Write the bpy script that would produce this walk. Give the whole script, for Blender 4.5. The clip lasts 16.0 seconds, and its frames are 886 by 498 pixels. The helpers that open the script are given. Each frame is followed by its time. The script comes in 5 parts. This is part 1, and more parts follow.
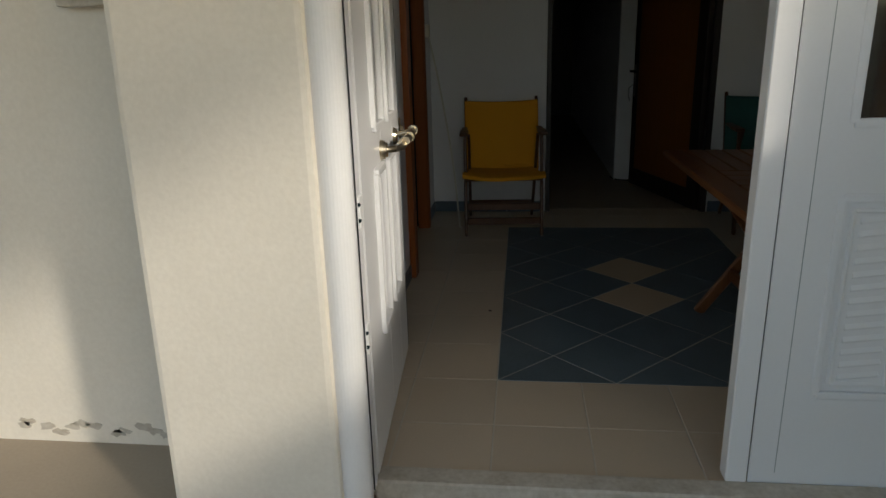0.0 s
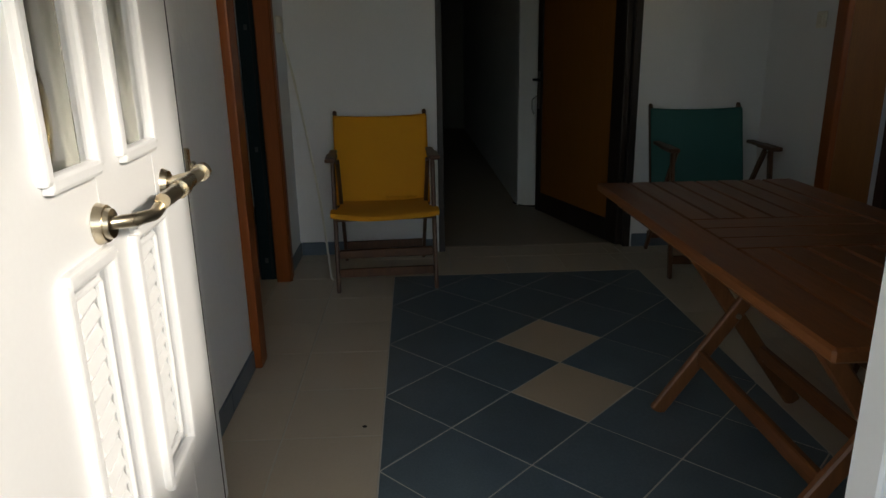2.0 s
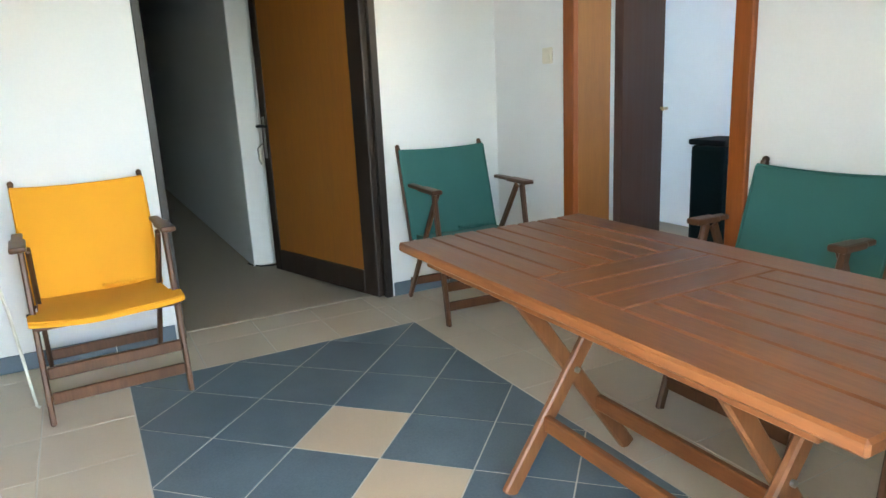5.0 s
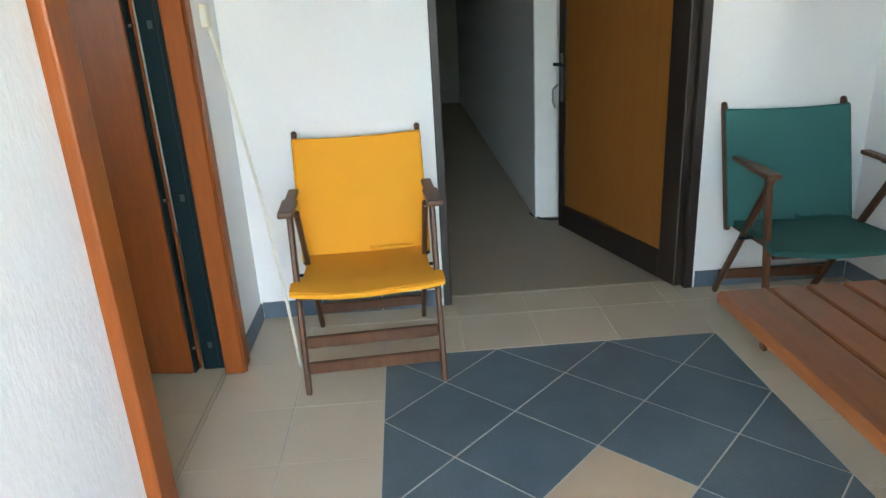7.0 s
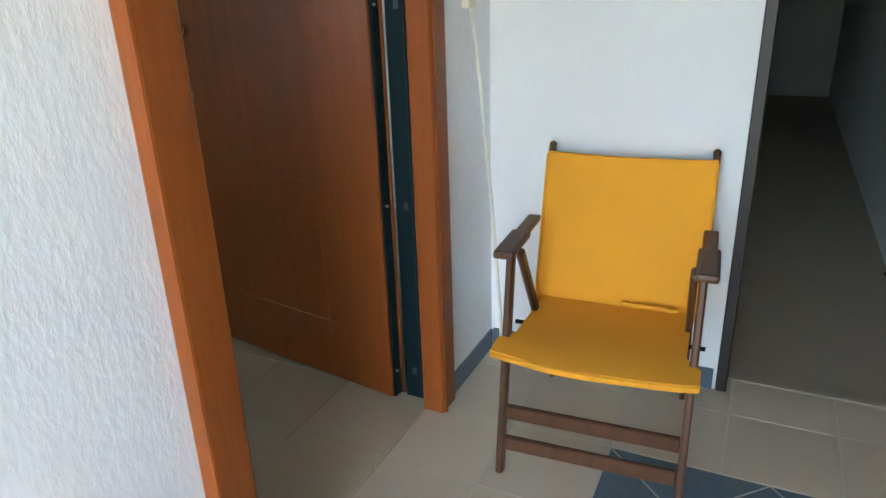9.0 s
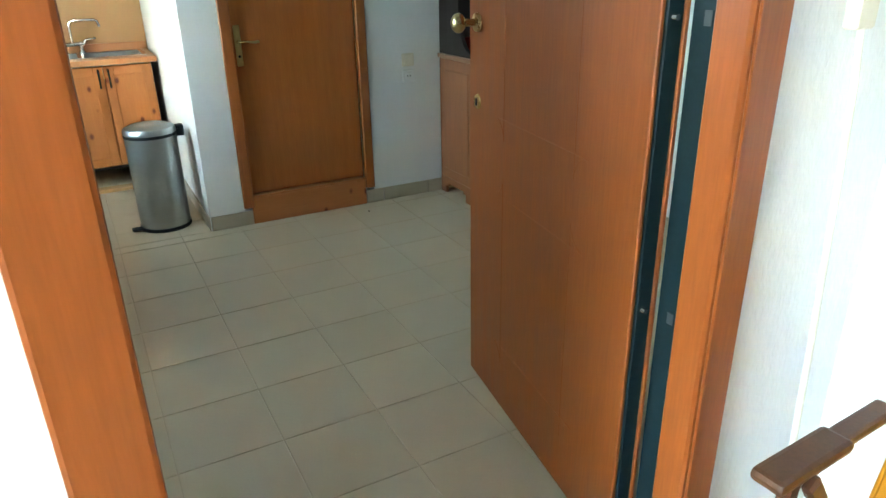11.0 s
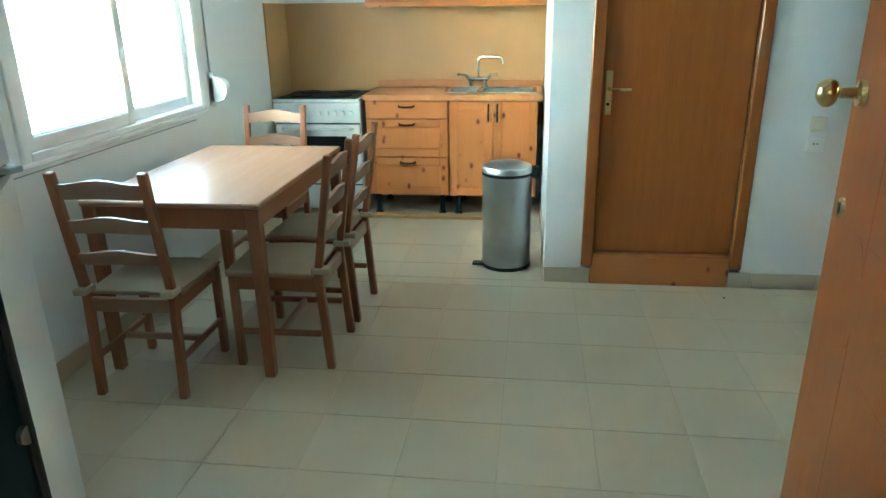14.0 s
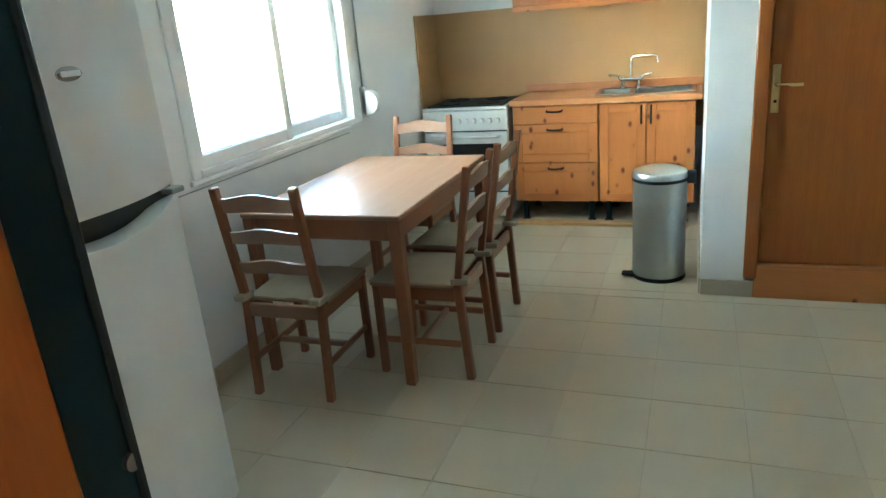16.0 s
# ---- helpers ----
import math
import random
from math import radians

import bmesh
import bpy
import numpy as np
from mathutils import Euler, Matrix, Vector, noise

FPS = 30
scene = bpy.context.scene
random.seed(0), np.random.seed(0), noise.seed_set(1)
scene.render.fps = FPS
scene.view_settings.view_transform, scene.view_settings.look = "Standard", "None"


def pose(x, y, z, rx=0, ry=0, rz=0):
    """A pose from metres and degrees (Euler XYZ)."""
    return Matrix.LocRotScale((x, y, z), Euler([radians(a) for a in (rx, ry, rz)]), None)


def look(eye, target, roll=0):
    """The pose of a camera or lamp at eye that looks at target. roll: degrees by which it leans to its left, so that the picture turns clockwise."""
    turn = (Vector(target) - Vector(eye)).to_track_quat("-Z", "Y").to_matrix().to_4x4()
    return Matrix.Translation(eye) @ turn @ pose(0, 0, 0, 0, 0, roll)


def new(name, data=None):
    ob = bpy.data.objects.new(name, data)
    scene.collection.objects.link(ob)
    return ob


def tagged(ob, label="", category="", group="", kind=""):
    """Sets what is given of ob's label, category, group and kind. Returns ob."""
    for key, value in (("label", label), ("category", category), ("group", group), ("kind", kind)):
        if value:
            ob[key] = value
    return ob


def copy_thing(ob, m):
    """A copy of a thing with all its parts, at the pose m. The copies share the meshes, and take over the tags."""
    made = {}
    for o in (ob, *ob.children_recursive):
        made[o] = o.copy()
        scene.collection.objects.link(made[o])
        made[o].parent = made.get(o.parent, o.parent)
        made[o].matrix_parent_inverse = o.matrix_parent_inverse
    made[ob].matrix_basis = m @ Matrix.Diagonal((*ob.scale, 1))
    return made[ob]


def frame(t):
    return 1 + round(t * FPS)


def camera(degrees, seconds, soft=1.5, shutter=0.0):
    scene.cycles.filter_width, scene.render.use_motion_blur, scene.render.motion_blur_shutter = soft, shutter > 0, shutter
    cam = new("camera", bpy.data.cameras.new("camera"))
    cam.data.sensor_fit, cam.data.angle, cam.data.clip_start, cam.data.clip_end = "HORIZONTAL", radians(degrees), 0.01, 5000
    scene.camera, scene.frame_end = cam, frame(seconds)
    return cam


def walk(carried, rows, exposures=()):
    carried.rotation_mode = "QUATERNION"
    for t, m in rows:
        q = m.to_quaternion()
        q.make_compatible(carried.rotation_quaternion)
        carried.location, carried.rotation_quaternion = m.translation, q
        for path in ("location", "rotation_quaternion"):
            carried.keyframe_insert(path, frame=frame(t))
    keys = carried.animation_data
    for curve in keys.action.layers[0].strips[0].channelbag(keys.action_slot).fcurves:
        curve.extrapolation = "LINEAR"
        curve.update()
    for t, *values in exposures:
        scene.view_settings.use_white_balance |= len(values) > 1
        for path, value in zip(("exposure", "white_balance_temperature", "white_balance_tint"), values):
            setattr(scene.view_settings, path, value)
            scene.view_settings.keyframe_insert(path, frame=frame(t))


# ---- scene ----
cam = camera(66.3, 16.0)
PATH = [
    (0, (-0.615, -3.647, 1.31), (-0.843, -1.748, 0.727), -1.6),
    (0.5, (-0.62, -3.328, 1.245), (-0.693, -1.414, 0.669), -0.4),
    (1, (-0.621, -3.028, 1.242), (-0.559, -1.103, 0.704), -0.7),
    (1.5, (-0.574, -2.743, 1.225), (-0.562, -0.815, 0.696), -1.8),
    (2, (-0.57, -2.521, 1.229), (-0.495, -0.601, 0.672), -1.0),
    (2.5, (-0.715, -2.306, 1.223), (-0.223, -0.456, 0.642), -2.1),
    (3, (-0.798, -2.19, 1.235), (0.01, -0.46, 0.641), -3.3),
    (3.2, (-0.8, -2.156, 1.232), (0.119, -0.477, 0.652), -2.9),
    (5.3, (-0.728, -1.91, 1.234), (0.163, -0.18, 0.772), -2.3),
    (5.5, (-0.711, -1.853, 1.226), (0.037, -0.07, 0.717), -2.4),
    (6, (-0.703, -1.64, 1.215), (-0.291, 0.256, 0.732), -2.4),
    (6.5, (-0.647, -1.469, 1.349), (-0.336, 0.379, 0.65), -3.0),
    (7, (-0.55, -1.371, 1.378), (-0.47, 0.51, 0.704), -3.2),
    (7.5, (-0.406, -1.251, 1.377), (-0.599, 0.623, 0.705), -2.2),
    (8, (-0.356, -1.105, 1.374), (-0.64, 0.764, 0.721), -2.6),
    (8.5, (-0.405, -0.88, 1.395), (-0.936, 0.919, 0.699), -2.3),
    (9, (-0.383, -0.688, 1.414), (-1.198, 0.99, 0.692), -1.9),
    (9.5, (-0.339, -0.421, 1.431), (-1.458, 1.067, 0.701), -1.3),
    (9.7, (-0.344, -0.339, 1.443), (-1.578, 1.039, 0.683), -2.4),
    (11.8, (-0.592, 0.342, 1.475), (-2.38, 0.849, 0.735), -2.2),
    (12, (-0.607, 0.377, 1.47), (-2.425, 0.772, 0.736), -3.5),
    (12.5, (-0.696, 0.435, 1.449), (-2.528, 0.731, 0.704), -2.9),
    (13, (-0.831, 0.488, 1.456), (-2.68, 0.703, 0.725), -1.5),
    (13.5, (-0.872, 0.53, 1.463), (-2.732, 0.536, 0.726), -1.4),
    (14, (-0.877, 0.601, 1.472), (-2.748, 0.356, 0.81), -0.9),
    (14.5, (-0.888, 0.626, 1.478), (-2.736, 0.241, 0.818), -2.4),
    (15, (-0.9, 0.638, 1.485), (-2.738, 0.152, 0.863), -2.6),
    (15.5, (-0.912, 0.647, 1.485), (-2.703, 0.004, 0.872), -4.1),
    (16, (-0.951, 0.65, 1.486), (-2.72, -0.037, 0.853), -5.0),
]
EXPOSURES = [(0, 0.35, 6800, 10), (0.6, 0.75, 6800, 10), (1.6, 0.9, 6700, 10), (2.1, 1.5, 6700, 10), (2.5, 2.7, 6700, 13), (3.0, 4.6, 6800, 16), (3.2, 4.7, 6700, 14), (5.3, 4.95, 6100, 7),
             (6.3, 4.65, 6050, 8), (7.0, 4.65, 6000, 8), (8.5, 4.5, 5850, 9), (9.0, 4.4, 5800, 9), (9.7, 4.4, 5650, 8), (11.8, 6.5, 5850, -4), (12.5, 6.5, 5700, -5), (13.0, 6.4, 5600, -8), (13.8, 6.15, 5450, -11), (14.5, 6.1, 5500, -8), (16, 6.05, 5650, -4)]
walk(cam, [(t, look(e, g, r)) for t, e, g, r in PATH], EXPOSURES)

# ---- light ----
world = bpy.data.worlds.new("sky")
scene.world = world
world.use_nodes = True
wn = world.node_tree
sky = wn.nodes.new("ShaderNodeTexSky")
sky.sky_type, sky.sun_disc = "NISHITA", False
SUN_EL, SUN_AZ = 23.5, 128.0          # degrees; azimuth clockwise from +y
sky.sun_elevation, sky.sun_rotation = radians(SUN_EL), radians(SUN_AZ)
wn.links.new(sky.outputs[0], wn.nodes["Background"].inputs[0])
wn.nodes["Background"].inputs[1].default_value = 0.15


def lamp(name, kind, m, energy, color, **more):
    data = bpy.data.lights.new(name, kind)
    data.energy, data.color = energy, color
    ob = new(name, data)
    ob.matrix_world = m
    if kind == "AREA":
        data.shape, data.size, data.size_y = "RECTANGLE", more["size"][0], more["size"][1]
    else:
        data.angle = radians(more["angle"])
    return ob


sdir = Vector((math.sin(radians(SUN_AZ)) * math.cos(radians(SUN_EL)), math.cos(radians(SUN_AZ)) * math.cos(radians(SUN_EL)), math.sin(radians(SUN_EL))))
lamp("sun", "SUN", look(sdir * 20, (0, 0, 0)), 1.5, (1.0, 0.93, 0.82), angle=4.0)
# daylight entering by the front doorway and by the kitchen window
lamp("doorway_daylight", "AREA", look((-0.52, -1.99, 1.30), (-0.45, -0.6, 0.0)), 0.35, (0.93, 0.97, 1.0), size=(0.95, 1.9))
lamp("window_daylight", "AREA", look((-4.04, -1.50, 1.62), (-4.0, 1.0, 0.9)), 0.44, (0.84, 0.95, 1.0), size=(1.4, 1.15))

# ---- materials ----


def rgb(c):
    return (c[0], c[1], c[2], 1.0)


def mat(name, c, c2=None, rough=0.6, metal=0.0, scale=6.0, bump=0.1, fine=60.0, stretch=(1, 1, 1), piece=0.0, spec=0.5, amount=0.5, contrast=0.0, coat=0.0, deep=0.004):
    """A two-scale surface: broad patches and fine grain, with relief; piece: how far single pieces differ."""
    m = bpy.data.materials.new(name)
    m.use_nodes = True
    nt = m.node_tree
    p = nt.nodes["Principled BSDF"]
    if c2 is None:
        c2 = tuple(v * 0.86 for v in c)
    tc = nt.nodes.new("ShaderNodeTexCoord")
    mp = nt.nodes.new("ShaderNodeMapping")
    mp.inputs["Scale"].default_value = stretch
    nt.links.new(tc.outputs["Object"], mp.inputs[0])
    info = nt.nodes.new("ShaderNodeObjectInfo")
    off = nt.nodes.new("ShaderNodeVectorMath")
    off.operation = "SCALE"
    off.inputs[0].default_value = (7.3, 3.1, 5.7)
    nt.links.new(info.outputs["Random"], off.inputs["Scale"])
    add = nt.nodes.new("ShaderNodeVectorMath")
    nt.links.new(mp.outputs[0], add.inputs[0])
    nt.links.new(off.outputs[0], add.inputs[1])
    big = nt.nodes.new("ShaderNodeTexNoise")
    big.inputs["Scale"].default_value, big.inputs["Detail"].default_value = scale, 6
    small = nt.nodes.new("ShaderNodeTexNoise")
    small.inputs["Scale"].default_value, small.inputs["Detail"].default_value = fine, 4
    for n in (big, small):
        nt.links.new(add.outputs[0], n.inputs["Vector"])
    mix0 = nt.nodes.new("ShaderNodeMath")
    mix0.operation = "MULTIPLY_ADD"
    mix0.inputs[1].default_value = 0.45
    nt.links.new(small.outputs[0], mix0.inputs[0])
    half = nt.nodes.new("ShaderNodeMath")
    half.operation = "MULTIPLY"
    half.inputs[1].default_value = 0.55
    nt.links.new(big.outputs[0], half.inputs[0])
    nt.links.new(half.outputs[0], mix0.inputs[2])
    ramp = nt.nodes.new("ShaderNodeValToRGB")
    w = 0.28 - contrast * 0.2
    ramp.color_ramp.elements[0].position, ramp.color_ramp.elements[1].position = 0.5 - w, 0.5 + w
    ramp.color_ramp.elements[0].color, ramp.color_ramp.elements[1].color = rgb(c2), rgb(c)
    nt.links.new(mix0.outputs[0], ramp.inputs[0])
    hsv = nt.nodes.new("ShaderNodeHueSaturation")
    val = nt.nodes.new("ShaderNodeMath")
    val.operation = "MULTIPLY_ADD"
    val.inputs[1].default_value, val.inputs[2].default_value = piece, 1.0 - piece / 2
    nt.links.new(info.outputs["Random"], val.inputs[0])
    nt.links.new(val.outputs[0], hsv.inputs["Value"])
    nt.links.new(ramp.outputs[0], hsv.inputs["Color"])
    nt.links.new(hsv.outputs[0], p.inputs["Base Color"])
    rr = nt.nodes.new("ShaderNodeMath")
    rr.operation = "MULTIPLY_ADD"
    rr.inputs[1].default_value, rr.inputs[2].default_value = 0.22, max(0.02, rough - 0.11)
    nt.links.new(big.outputs[0], rr.inputs[0])
    nt.links.new(rr.outputs[0], p.inputs["Roughness"])
    p.inputs["Metallic"].default_value = metal
    p.inputs["Specular IOR Level"].default_value = spec
    if coat:
        p.inputs["Coat Weight"].default_value, p.inputs["Coat Roughness"].default_value = coat, 0.15
    b = nt.nodes.new("ShaderNodeBump")
    b.inputs["Strength"].default_value, b.inputs["Distance"].default_value = bump, deep
    nt.links.new(mix0.outputs[0], b.inputs["Height"])
    nt.links.new(b.outputs[0], p.inputs["Normal"])
    return m


def wood(name, c, c2, axis="z", rough=0.45, knots=False, coat=0.0, scale=1.0, spec=0.5):
    st = {"x": (1.2, 16, 16), "y": (16, 1.2, 16), "z": (16, 16, 1.2)}[axis]
    m = mat(name, c, c2, rough, 0, 1.6 * scale, 0.12, 9.0 * scale, st, piece=0.14, contrast=0.3, coat=coat, spec=spec)
    if knots:
        nt = m.node_tree
        p = nt.nodes["Principled BSDF"]
        src = p.inputs["Base Color"].links[0].from_socket
        tc = nt.nodes["Texture Coordinate"]
        vo = nt.nodes.new("ShaderNodeTexVoronoi")
        vo.inputs["Scale"].default_value = 10.5
        flat = nt.nodes.new("ShaderNodeMapping")
        flat.inputs["Scale"].default_value = (0.03, 1.0, 0.62)
        nt.links.new(tc.outputs["Object"], flat.inputs[0])
        nt.links.new(flat.outputs[0], vo.inputs["Vector"])
        r = nt.nodes.new("ShaderNodeValToRGB")
        r.color_ramp.elements[0].position, r.color_ramp.elements[1].position = 0.08, 0.19
        r.color_ramp.elements[0].color, r.color_ramp.elements[1].color = (0.27, 0.10, 0.045, 1), (1, 1, 1, 1)
        nt.links.new(vo.outputs["Distance"], r.inputs[0])
        mx = nt.nodes.new("ShaderNodeMix")
        mx.data_type, mx.blend_type = "RGBA", "MULTIPLY"
        mx.inputs[0].default_value = 1.0
        nt.links.new(src, mx.inputs[6])
        nt.links.new(r.outputs[0], mx.inputs[7])
        nt.links.new(mx.outputs[2], p.inputs["Base Color"])
    return m


def glass(name, tint=(0.9, 0.95, 0.95), rough=0.02):
    m = bpy.data.materials.new(name)
    m.use_nodes = True
    p = m.node_tree.nodes["Principled BSDF"]
    p.inputs["Base Color"].default_value = rgb(tint)
    p.inputs["Transmission Weight"].default_value, p.inputs["Roughness"].default_value, p.inputs["IOR"].default_value = 1.0, rough, 1.45
    return m


PLASTER = mat("white_plaster", (0.80, 0.80, 0.79), (0.74, 0.745, 0.74), 0.75, 0, 3.0, 0.22, 90, contrast=0.1)
PLASTER_ROUGH = mat("textured_plaster", (0.80, 0.81, 0.82), (0.75, 0.76, 0.78), 0.6, 0, 34, 1.0, 80, (1, 1, 0.5), deep=0.004)
PLASTER_OUT = mat("cream_render", (0.80, 0.755, 0.66), (0.69, 0.645, 0.55), 0.85, 0, 2.2, 0.35, 70, contrast=0.3)
# grey puts the dimness deep in the corridor into the wall colour
DIM_WALL = mat("dim_corridor_wall", (0.30, 0.30, 0.28), (0.25, 0.25, 0.23), 0.75, 0, 3.0, 0.2, 90)
CEILING = mat("ceiling_white", (0.80, 0.80, 0.78), (0.76, 0.76, 0.74), 0.8, 0, 2.0, 0.15, 60)
BEIGE_TILE = mat("beige_tile", (0.59, 0.49, 0.365), (0.52, 0.43, 0.315), 0.38, 0, 5, 0.05, 120, piece=0.07)
PALE_TILE = mat("pale_tile", (0.52, 0.435, 0.305), (0.475, 0.395, 0.275), 0.37, 0, 3, 0.03, 110, piece=0.06)
BLUE_TILE = mat("blue_tile", (0.130, 0.174, 0.200), (0.074, 0.105, 0.127), 0.40, 0, 6, 0.1, 140, piece=0.16, contrast=0.35)
INSET_TILE = mat("inset_tile", (0.58, 0.45, 0.31), (0.52, 0.40, 0.27), 0.36, 0, 6, 0.05, 120)
GROUT = mat("pale_grout", (0.62, 0.58, 0.50), (0.50, 0.46, 0.39), 0.9, 0, 12, 0.2, 90)
GROUT_DARK = mat("kitchen_grout", (0.52, 0.44, 0.32), (0.42, 0.35, 0.25), 0.9, 0, 12, 0.2, 90)
CONCRETE = mat("corridor_floor", (0.42, 0.345, 0.25), (0.33, 0.27, 0.195), 0.55, 0, 2.5, 0.15, 60)
PORCH = mat("porch_floor", (0.42, 0.35, 0.26), (0.34, 0.28, 0.21), 0.8, 0, 3, 0.2, 80)
EARTH = mat("ground_earth", (0.24, 0.21, 0.16), (0.17, 0.16, 0.11), 0.95, 0, 1.2, 0.5, 20)
WHITE_ALU = mat("white_enamelled_metal", (0.80, 0.81, 0.82), (0.76, 0.77, 0.78), 0.40, 0, 3, 0.03, 120)
WHITE_PVC = mat("white_plastic", (0.80, 0.81, 0.81), (0.76, 0.77, 0.77), 0.40, 0, 4, 0.02, 90)
IVORY = mat("ivory_plastic", (0.72, 0.67, 0.55), (0.68, 0.63, 0.51), 0.4, 0, 8, 0.02, 90)
ENAMEL = mat("white_enamel", (0.76, 0.79, 0.79), (0.72, 0.75, 0.75), 0.22, 0, 3, 0.02, 120)
GREY_PLASTIC = mat("grey_green_plastic", (0.30, 0.35, 0.35), (0.26, 0.31, 0.31), 0.45, 0, 4, 0.03, 90)
BLACK = mat("black_metal", (0.010, 0.023, 0.027), (0.006, 0.015, 0.018), 0.5, 0, 6, 0.05, 90, spec=0.12)
DULL_STEEL = mat("dull_dark_steel", (0.05, 0.055, 0.06), None, 0.5, 0.3, 6, 0.05, 90)
RUBBER = mat("black_rubber", (0.015, 0.020, 0.022), (0.010, 0.013, 0.014), 0.6, 0, 8, 0.05, 80, spec=0.2)
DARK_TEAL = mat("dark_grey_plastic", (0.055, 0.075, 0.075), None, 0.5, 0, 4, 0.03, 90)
DARK_GLASS = mat("dark_oven_glass", (0.02, 0.022, 0.024), None, 0.10, 0, 3, 0.0, 60)
STEEL = mat("brushed_steel", (0.42, 0.43, 0.42), (0.36, 0.37, 0.36), 0.40, 1.0, 3, 0.05, 40, (1, 1, 14))
CHROME = mat("chrome", (0.75, 0.75, 0.74), (0.70, 0.70, 0.69), 0.14, 1.0, 5, 0.0, 60)
DULL_CHROME = mat("dull_chrome", (0.42, 0.42, 0.41), (0.36, 0.36, 0.35), 0.24, 1.0, 5, 0.0, 60)
BRASS = mat("aged_brass", (0.62, 0.48, 0.24), (0.52, 0.39, 0.18), 0.28, 1.0, 9, 0.03, 60)
NICKEL = mat("champagne_nickel", (0.66, 0.58, 0.44), (0.58, 0.50, 0.37), 0.26, 1.0, 9, 0.02, 60)
ORANGE_X = wood("varnished_door_wood_x", (0.30, 0.080, 0.013), (0.20, 0.050, 0.007), "x", 0.42, coat=0.05, spec=0.3)
ORANGE_Y = wood("varnished_door_wood_y", (0.30, 0.080, 0.013), (0.20, 0.050, 0.007), "y", 0.42, coat=0.05, spec=0.3)
ORANGE = wood("varnished_door_wood", (0.30, 0.080, 0.013), (0.20, 0.050, 0.007), "z", 0.42, coat=0.05, spec=0.3)
OAK = wood("oak_veneer_door", (0.37, 0.115, 0.022), (0.27, 0.078, 0.014), "z", 0.36, coat=0.12, spec=0.35)
OCHRE = wood("ochre_panel", (0.28, 0.108, 0.016), (0.21, 0.077, 0.011), "z", 0.5)
DARK_DOOR = wood("dark_brown_door", (0.060, 0.021, 0.009), (0.036, 0.012, 0.006), "z", 0.7)
DARK_WOOD = wood("dark_brown_frame", (0.026, 0.016, 0.011), (0.016, 0.010, 0.007), "z", 0.5)
TEAK = wood("teak_slats", (0.215, 0.078, 0.023), (0.110, 0.034, 0.010), "y", 0.38, coat=0.05, spec=0.35)
TEAK_X = wood("teak_boards", (0.215, 0.078, 0.023), (0.110, 0.034, 0.010), "x", 0.38, coat=0.05, spec=0.35)
TEAK_LEG = wood("teak_legs", (0.23, 0.090, 0.030), (0.13, 0.046, 0.016), "z", 0.45)
WALNUT = wood("dark_chair_wood", (0.110, 0.045, 0.018), (0.060, 0.024, 0.010), "z", 0.42, spec=0.35)
PINE = wood("knotty_pine", (0.49, 0.180, 0.046), (0.41, 0.138, 0.033), "z", 0.42, knots=True)
PINE_Y = wood("knotty_pine_cross", (0.49, 0.180, 0.046), (0.41, 0.138, 0.033), "y", 0.42, knots=True)
COUNTER = wood("worktop_wood", (0.50, 0.22, 0.085), (0.42, 0.165, 0.060), "y", 0.40)
ANTIQUE = wood("antique_stain", (0.27, 0.104, 0.040), (0.19, 0.068, 0.026), "z", 0.38)
# paler and greyer than ANTIQUE: the tabletop's window glare put into the colour
ANTIQUE_X = wood("antique_stain_glare", (0.30, 0.165, 0.098), (0.25, 0.132, 0.076), "x", 0.34, spec=0.6)
OLIVE = wood("olive_brown_doors", (0.20, 0.105, 0.038), (0.15, 0.075, 0.026), "z", 0.5)
SPLASH = mat("ochre_splashback", (0.47, 0.275, 0.115), (0.42, 0.240, 0.097), 0.5, 0, 2, 0.05, 80)
YELLOW = mat("yellow_canvas", (0.80, 0.36, 0.012), (0.72, 0.31, 0.010), 0.85, 0, 5, 0.35, 320)
GREEN = mat("green_canvas", (0.033, 0.130, 0.118), (0.025, 0.105, 0.095), 0.85, 0, 5, 0.35, 320)
CUSHION = mat("beige_cushion_cloth", (0.42, 0.36, 0.26), (0.36, 0.305, 0.215), 0.9, 0, 9, 0.4, 260)
BLUE_SKIRT = mat("blue_skirting_tile", (0.11, 0.15, 0.19), (0.085, 0.115, 0.15), 0.4, 0, 8, 0.08, 120, piece=0.1)
STONE_SKIRT = mat("beige_skirting_tile", (0.50, 0.43, 0.32), (0.44, 0.375, 0.275), 0.39, 0, 6, 0.05, 120, piece=0.06)
SILL = mat("worn_white_sill", (0.62, 0.58, 0.50), (0.40, 0.35, 0.27), 0.6, 0.0, 14, 0.3, 60, contrast=0.4)
RED = mat("red_card", (0.50, 0.030, 0.018), None, 0.5, 0, 4, 0.02, 60)
PAPER = mat("white_paper", (0.80, 0.80, 0.78), None, 0.8, 0, 5, 0.05, 60)
CABLE = mat("white_cable", (0.72, 0.70, 0.60), None, 0.5, 0, 6, 0.02, 60)
PANE = glass("clear_pane")
FROSTED = glass("patterned_pane", (0.50, 0.50, 0.45), 0.12)

# ---- mesh helpers ----


def verts_box(bm, m, bev):
    r = bmesh.ops.create_cube(bm, size=1.0, matrix=m)
    if bev > 0:
        edges = list({e for v in r["verts"] for e in v.link_edges})
        bmesh.ops.bevel(bm, geom=edges, offset=bev, segments=2 if bev > 0.006 else 1, affect="EDGES", profile=0.6)


